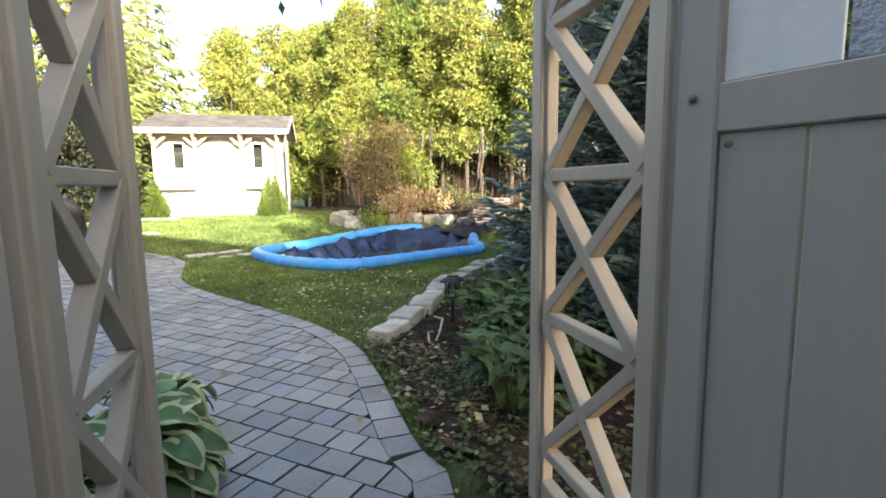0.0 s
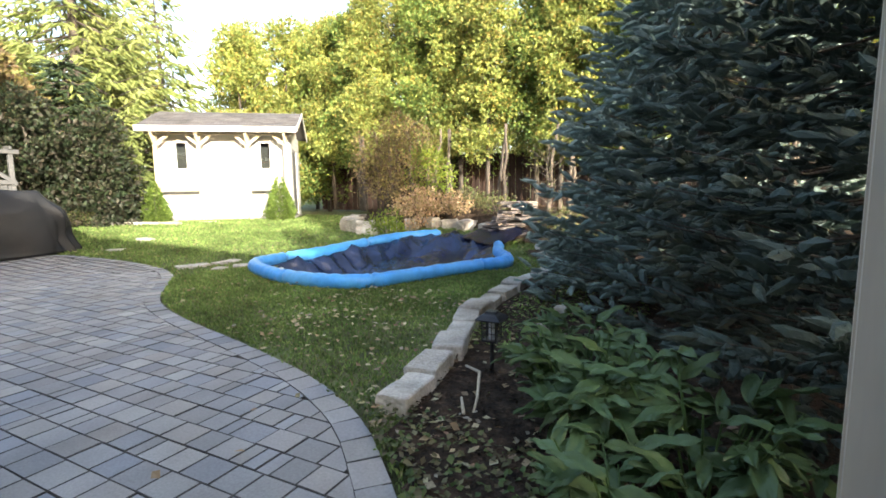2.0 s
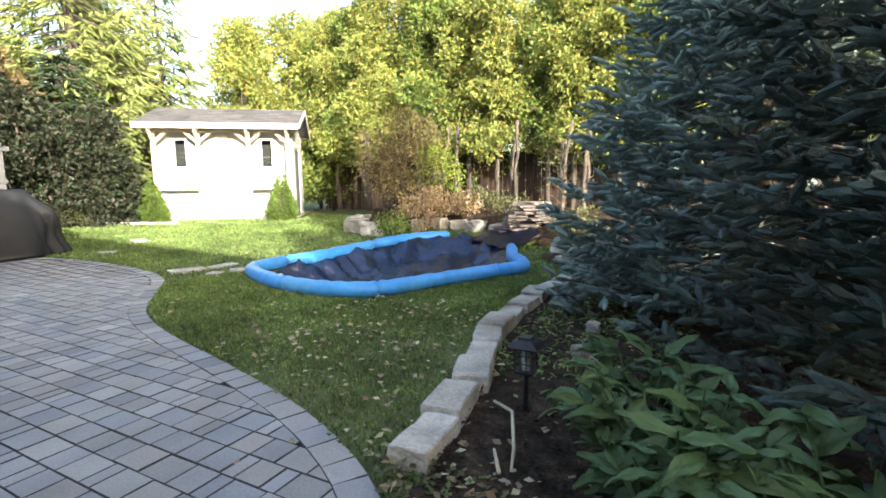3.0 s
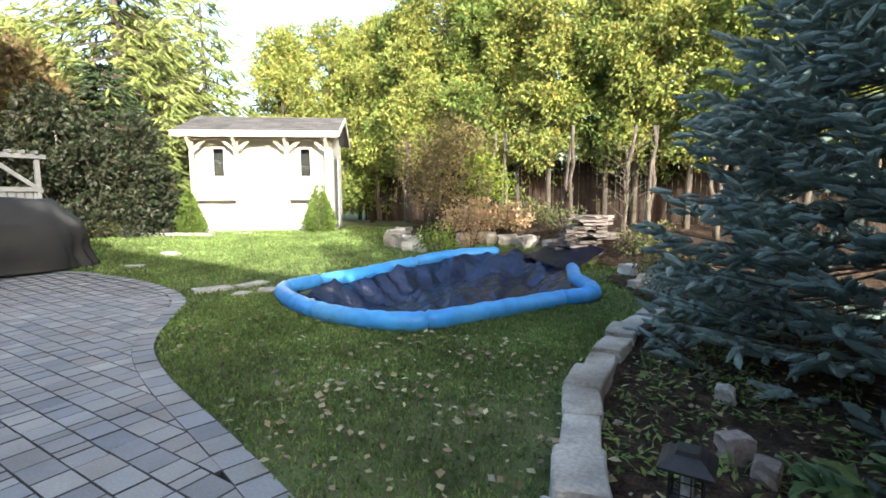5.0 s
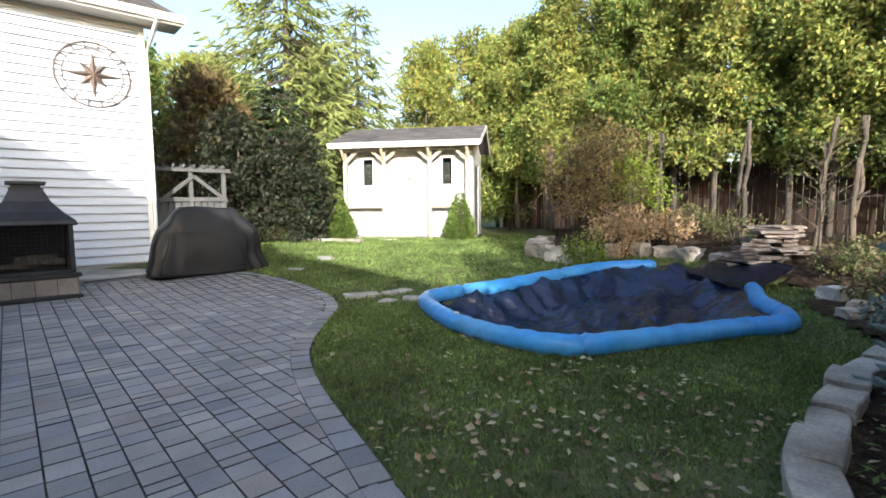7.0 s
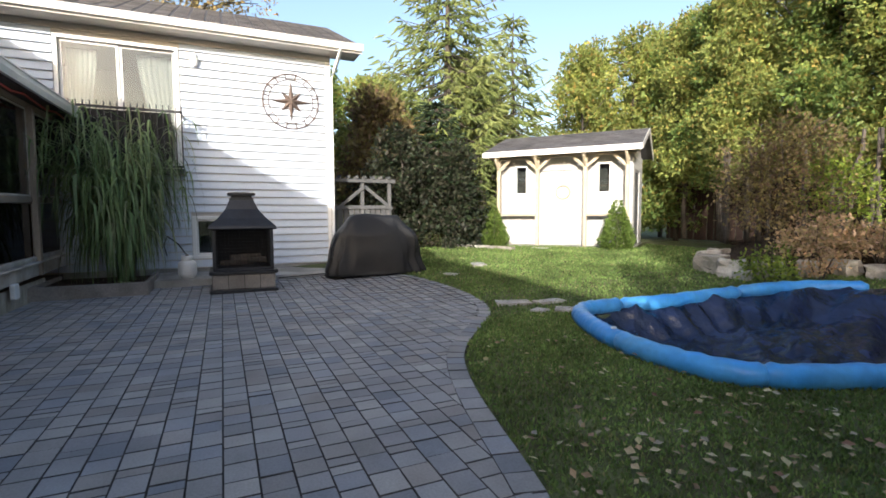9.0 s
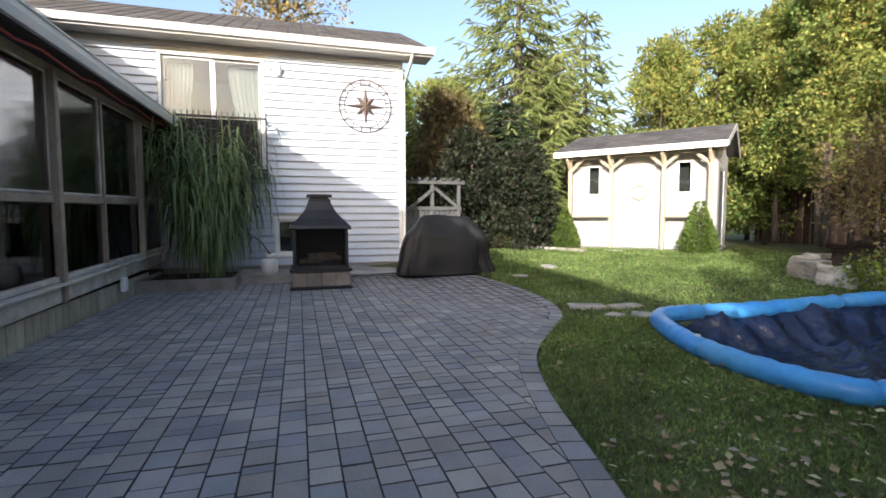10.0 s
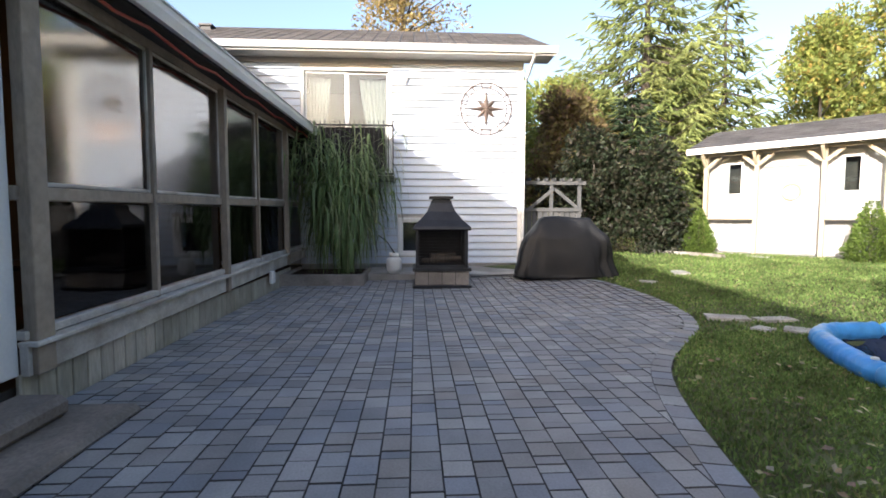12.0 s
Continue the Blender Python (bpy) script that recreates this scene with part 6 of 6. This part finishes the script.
tagged(stx, "pale dry plant stalk lying on mulch", "stalk")
stx = part("dry_stalk", tube([(-1.7, 3.36, .06), (-1.78, 3.5, .08)], [.01, .007], 6), M_STRAW, smooth=True)
tagged(stx, "short pale broken stalk on mulch", "stalk")
for i, (x, y, s_) in enumerate(((-1.75, 5.7, .11), (-1.68, 4.95, .14), (-1.55, 4.8, .12))):
    put_stone("bed_stone", x, y, 0.02, s_, s_ * .9, s_, i * 40, 230 + i, M_STONE if i == 0 else M_SLATE, "small round stone lying in the bed", "stone", "bed stones", .3)


# ---- grass, leaf litter ----
def build_grass():
    R = np.random.RandomState(12)
    pts = []
    for x0, x1, y0, y1, dens in ((-7.5, -1.0, 1.8, 8.0, 2300), (-14, -1.5, 5.0, 14.5, 700), (-17, -9, 5, 12, 330)):
        n = int((x1 - x0) * (y1 - y0) * dens)
        q = np.c_[R.uniform(x0, x1, n), R.uniform(y0, y1, n)]
        pts.append(q)
    pts = np.concatenate(pts)

    def mask(poly):
        c = np.zeros(len(pts), bool)
        X, Y = pts[:, 0], pts[:, 1]
        j = len(poly) - 1
        for i in range(len(poly)):
            xi, yi = poly[i]
            xj, yj = poly[j]
            hit = ((yi > Y) != (yj > Y))
            with np.errstate(divide="ignore", invalid="ignore"):
                c ^= hit & (X < (xj - xi) * (Y - yi) / (yj - yi + 1e-12) + xi)
            j = i
        return c
    shed_area = [tuple((SH @ Vector(p))[:2]) for p in ((.45, .5, 0), (4.5, .5, 0), (4.5, 3.3, 0), (.45, 3.3, 0))]
    keep = ~(mask(PATIO) | mask(POOL) | mask(ROCKBED) | mask(shed_area))
    bed = mask(BED)
    keep &= ~bed | (R.uniform(0, 1, len(pts)) < .05)
    pts = pts[keep]
    n = len(pts)
    u = np.clip((-.68 * pts[:, 0] + .73 * pts[:, 1] - 9.5) / 7, 0, 1)
    z = .37 * u * u * (3 - 2 * u)
    P = np.c_[pts, z - .005]
    A = np.c_[R.normal(0, .55, n), R.normal(0, .55, n), np.ones(n)]
    near = np.linalg.norm(pts - np.array([-2.5, 4.5]), axis=1)
    L = R.uniform(.02, .052, n) * (1 + .04 * near)
    W = R.uniform(.008, .014, n) * (1 + .22 * near)
    ob = mesh_ob("grass", leaf_mesh("grass", P, A, unit(R, n), L, W), M_GRASS)
    tagged(ob, "short green lawn grass", "grass", kind="stuff")


build_grass()


def build_litter():
    R = np.random.RandomState(15)
    rows = []
    for x0, x1, y0, y1, n in ((-4.4, -2.4, 3.7, 6.2, 300), (-6.5, -2.7, 4.4, 6.4, 120), (-2.9, -.9, 2.0, 3.4, 330), (-.9, 1.0, 1.0, 3.0, 220), (-2.4, -.2, 3.1, 8.0, 420), (-13, -6, 6, 11, 45), (-6, -2, 1, 4, 5), (-8, -3, 12, 15, 200)):
        rows.append(np.c_[R.uniform(x0, x1, n), R.uniform(y0, y1, n)])
    q = np.concatenate(rows)
    ok = np.array([not inside(x, y, POOL) and not (inside(x, y, PATIO) and R.uniform() > .04) for x, y in q])
    q = q[ok]
    n = len(q)
    z = np.array([ground_z(x, y) + (.30 if inside(x, y, ROCKBED) else 0) for x, y in q]) + R.uniform(.04, .065, n)
    onp = np.array([inside(x, y, PATIO) for x, y in q])
    z = np.where(onp, .012, z)
    A = np.c_[R.normal(0, 1, (n, 2)), R.normal(0, .15, n)]
    N = np.c_[R.normal(0, .35, (n, 2)), np.ones(n)]
    L = R.uniform(.03, .075, n)
    ob = mesh_ob("leaf_litter", leaf_mesh("leaf_litter", np.c_[q, z], A, N, L, L * R.uniform(.5, .8, n)), M_LITTER)
    tagged(ob, "scattered dry fallen leaves on lawn and bed", "leaves", kind="stuff")
    # creeping ground cover between path and stones
    k = 5200
    c = np.c_[R.uniform(-2.5, .4, k), R.uniform(1.2, 3.6, k)]
    ok = np.array([not inside(x, y, PATIO) and y < 3.6 - .1 * x - .5 + .3 * noise.noise((x * 3, y * 3, 0)) and noise.noise((x * 2.2, y * 2.2, 7)) > -.25 for x, y in c])
    c = c[ok]
    k = len(c)
    ob = mesh_ob("ground_cover", leaf_mesh("ground_cover", np.c_[c, R.uniform(.03, .075, k)], R.normal(0, 1, (k, 3)) * (1, 1, .3), np.c_[R.normal(0, .4, (k, 2)), np.ones(k)], R.uniform(.03, .05, k), R.uniform(.025, .04, k)), L_WILD)
    tagged(ob, "small-leaved creeping plants between path and bed", "ground cover", kind="stuff")
    k = 2600
    c = np.c_[R.uniform(-2.35, -1.0, k), R.uniform(4.5, 8.2, k)]
    ok = np.array([inside(x, y, BED) and noise.noise((x * 2.0, y * 2.0, 3)) > -.15 for x, y in c])
    c = c[ok]
    k = len(c)
    ob = mesh_ob("low_weeds", leaf_mesh("low_weeds", np.c_[c, R.uniform(.04, .08, k)], R.normal(0, 1, (k, 3)) * (1, 1, .5), np.c_[R.normal(0, .4, (k, 2)), np.ones(k)], R.uniform(.04, .08, k), R.uniform(.01, .03, k)), M_GRASS)
    tagged(ob, "sparse weeds and grass tufts in the bed", "weeds", kind="stuff")
    m = 5200
    c = np.c_[R.uniform(-2.4, -.3, m), R.uniform(3.0, 8.0, m)]
    ok = np.array([inside(x, y, BED) for x, y in c])
    c = c[ok]
    m = len(c)
    ob = mesh_ob("bark_chips", leaf_mesh("bark_chips", np.c_[c, R.uniform(.035, .06, m)], R.normal(0, 1, (m, 3)) * (1, 1, .25), np.c_[R.normal(0, .4, (m, 2)), np.ones(m)], R.uniform(.02, .06, m), R.uniform(.012, .022, m)), M_MULCH)
    tagged(ob, "dark loose bark chips on the bed", "bark chips", kind="stuff")


build_litter()


# ---- pavers, last ----
PAVER_MESH = {}


def paver_mesh(lx, ly):
    key = (round(lx, 3), round(ly, 3))
    if key not in PAVER_MESH:
        b, h = .0035, .05
        bm = bmesh.new()
        v0 = [bm.verts.new((sx * lx / 2, sy * ly / 2, -h)) for sx, sy in ((-1, -1), (1, -1), (1, 1), (-1, 1))]
        v1 = [bm.verts.new((sx * lx / 2, sy * ly / 2, -b)) for sx, sy in ((-1, -1), (1, -1), (1, 1), (-1, 1))]
        v2 = [bm.verts.new((sx * (lx / 2 - b), sy * (ly / 2 - b), 0)) for sx, sy in ((-1, -1), (1, -1), (1, 1), (-1, 1))]
        bm.faces.new(v2)
        for p, q in ((v0, v1), (v1, v2)):
            for i in range(4):
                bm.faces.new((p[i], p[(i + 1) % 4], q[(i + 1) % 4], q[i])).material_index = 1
        me = bpy.data.meshes.new("paver")
        bm.to_mesh(me)
        bm.free()
        PAVER_MESH[key] = me
    return PAVER_MESH[key]


def build_pavers():
    r = random.Random(31)
    col = .172
    lens = (.205, .165, .09)
    todo = []
    ylist = [-1.6 + col * (i + .5) for i in range(47)]
    for y in ylist:
        x = -12.6 - r.uniform(0, .2)
        while x < .45:
            L = r.choice((lens[0], lens[0], lens[1], lens[1], lens[2]))
            cx = x + L / 2
            if inside(cx, y, PATIO):
                d = edge_dist(cx, y, PATIO[:18], True)
                if d > .10:
                    todo.append((cx, y, L - .006, col - .004, 0.0))
            x += L
    # soldier course along the curved edge
    edge = [Vector((*p, 0)) for p in PATIO[0:18]]
    loop = smooth_loop([tuple(p[:2]) for p in edge], 24, False)
    acc, prev = 0.0, loop[0]
    L = r.choice(lens[:2])
    start = loop[0]
    for p in loop[1:]:
        acc += (p - prev).length
        prev = p
        if acc >= L:
            d = (p - start).normalized()
            n = Vector((-d.y, d.x, 0))
            c = (start + p) / 2 + n * .09
            todo.append((c.x, c.y, (p - start).length - .008, .17, math.degrees(math.atan2(d.y, d.x))))
            start, acc = p, 0.0
            L = r.choice(lens[:2])
    # cut pieces that fill the gap behind the soldier course
    def near(p):
        x, y = p[0], p[1]
        return math.hypot(x + 4.6, y - 2.4)
    todo.sort(key=near)
    joined = bmesh.new()
    for i, (x, y, lx, ly, rot) in enumerate(todo):
        z = ground_z(x, y) + r.uniform(-.003, .002) + (.005 if rot else 0)
        m = pose(x, y, z, r.uniform(-.4, .4), r.uniform(-.4, .4), rot + r.uniform(-.5, .5))
        me = paver_mesh(lx, ly)
        if i < 300:
            o = new("paver", me)
            if not me.materials:
                me.materials.append(M_PAVER)
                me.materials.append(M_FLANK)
            o.parent = patio
            o.matrix_local = m
        else:
            vs = [joined.verts.new(m @ v.co) for v in me.vertices]
            for p in me.polygons:
                joined.faces.new([vs[k] for k in p.vertices]).material_index = p.material_index
    ob = part("pavers_far", joined, M_PAVER_J, patio)
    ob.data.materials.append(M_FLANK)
    tagged(ob, kind="stuff")


build_pavers()
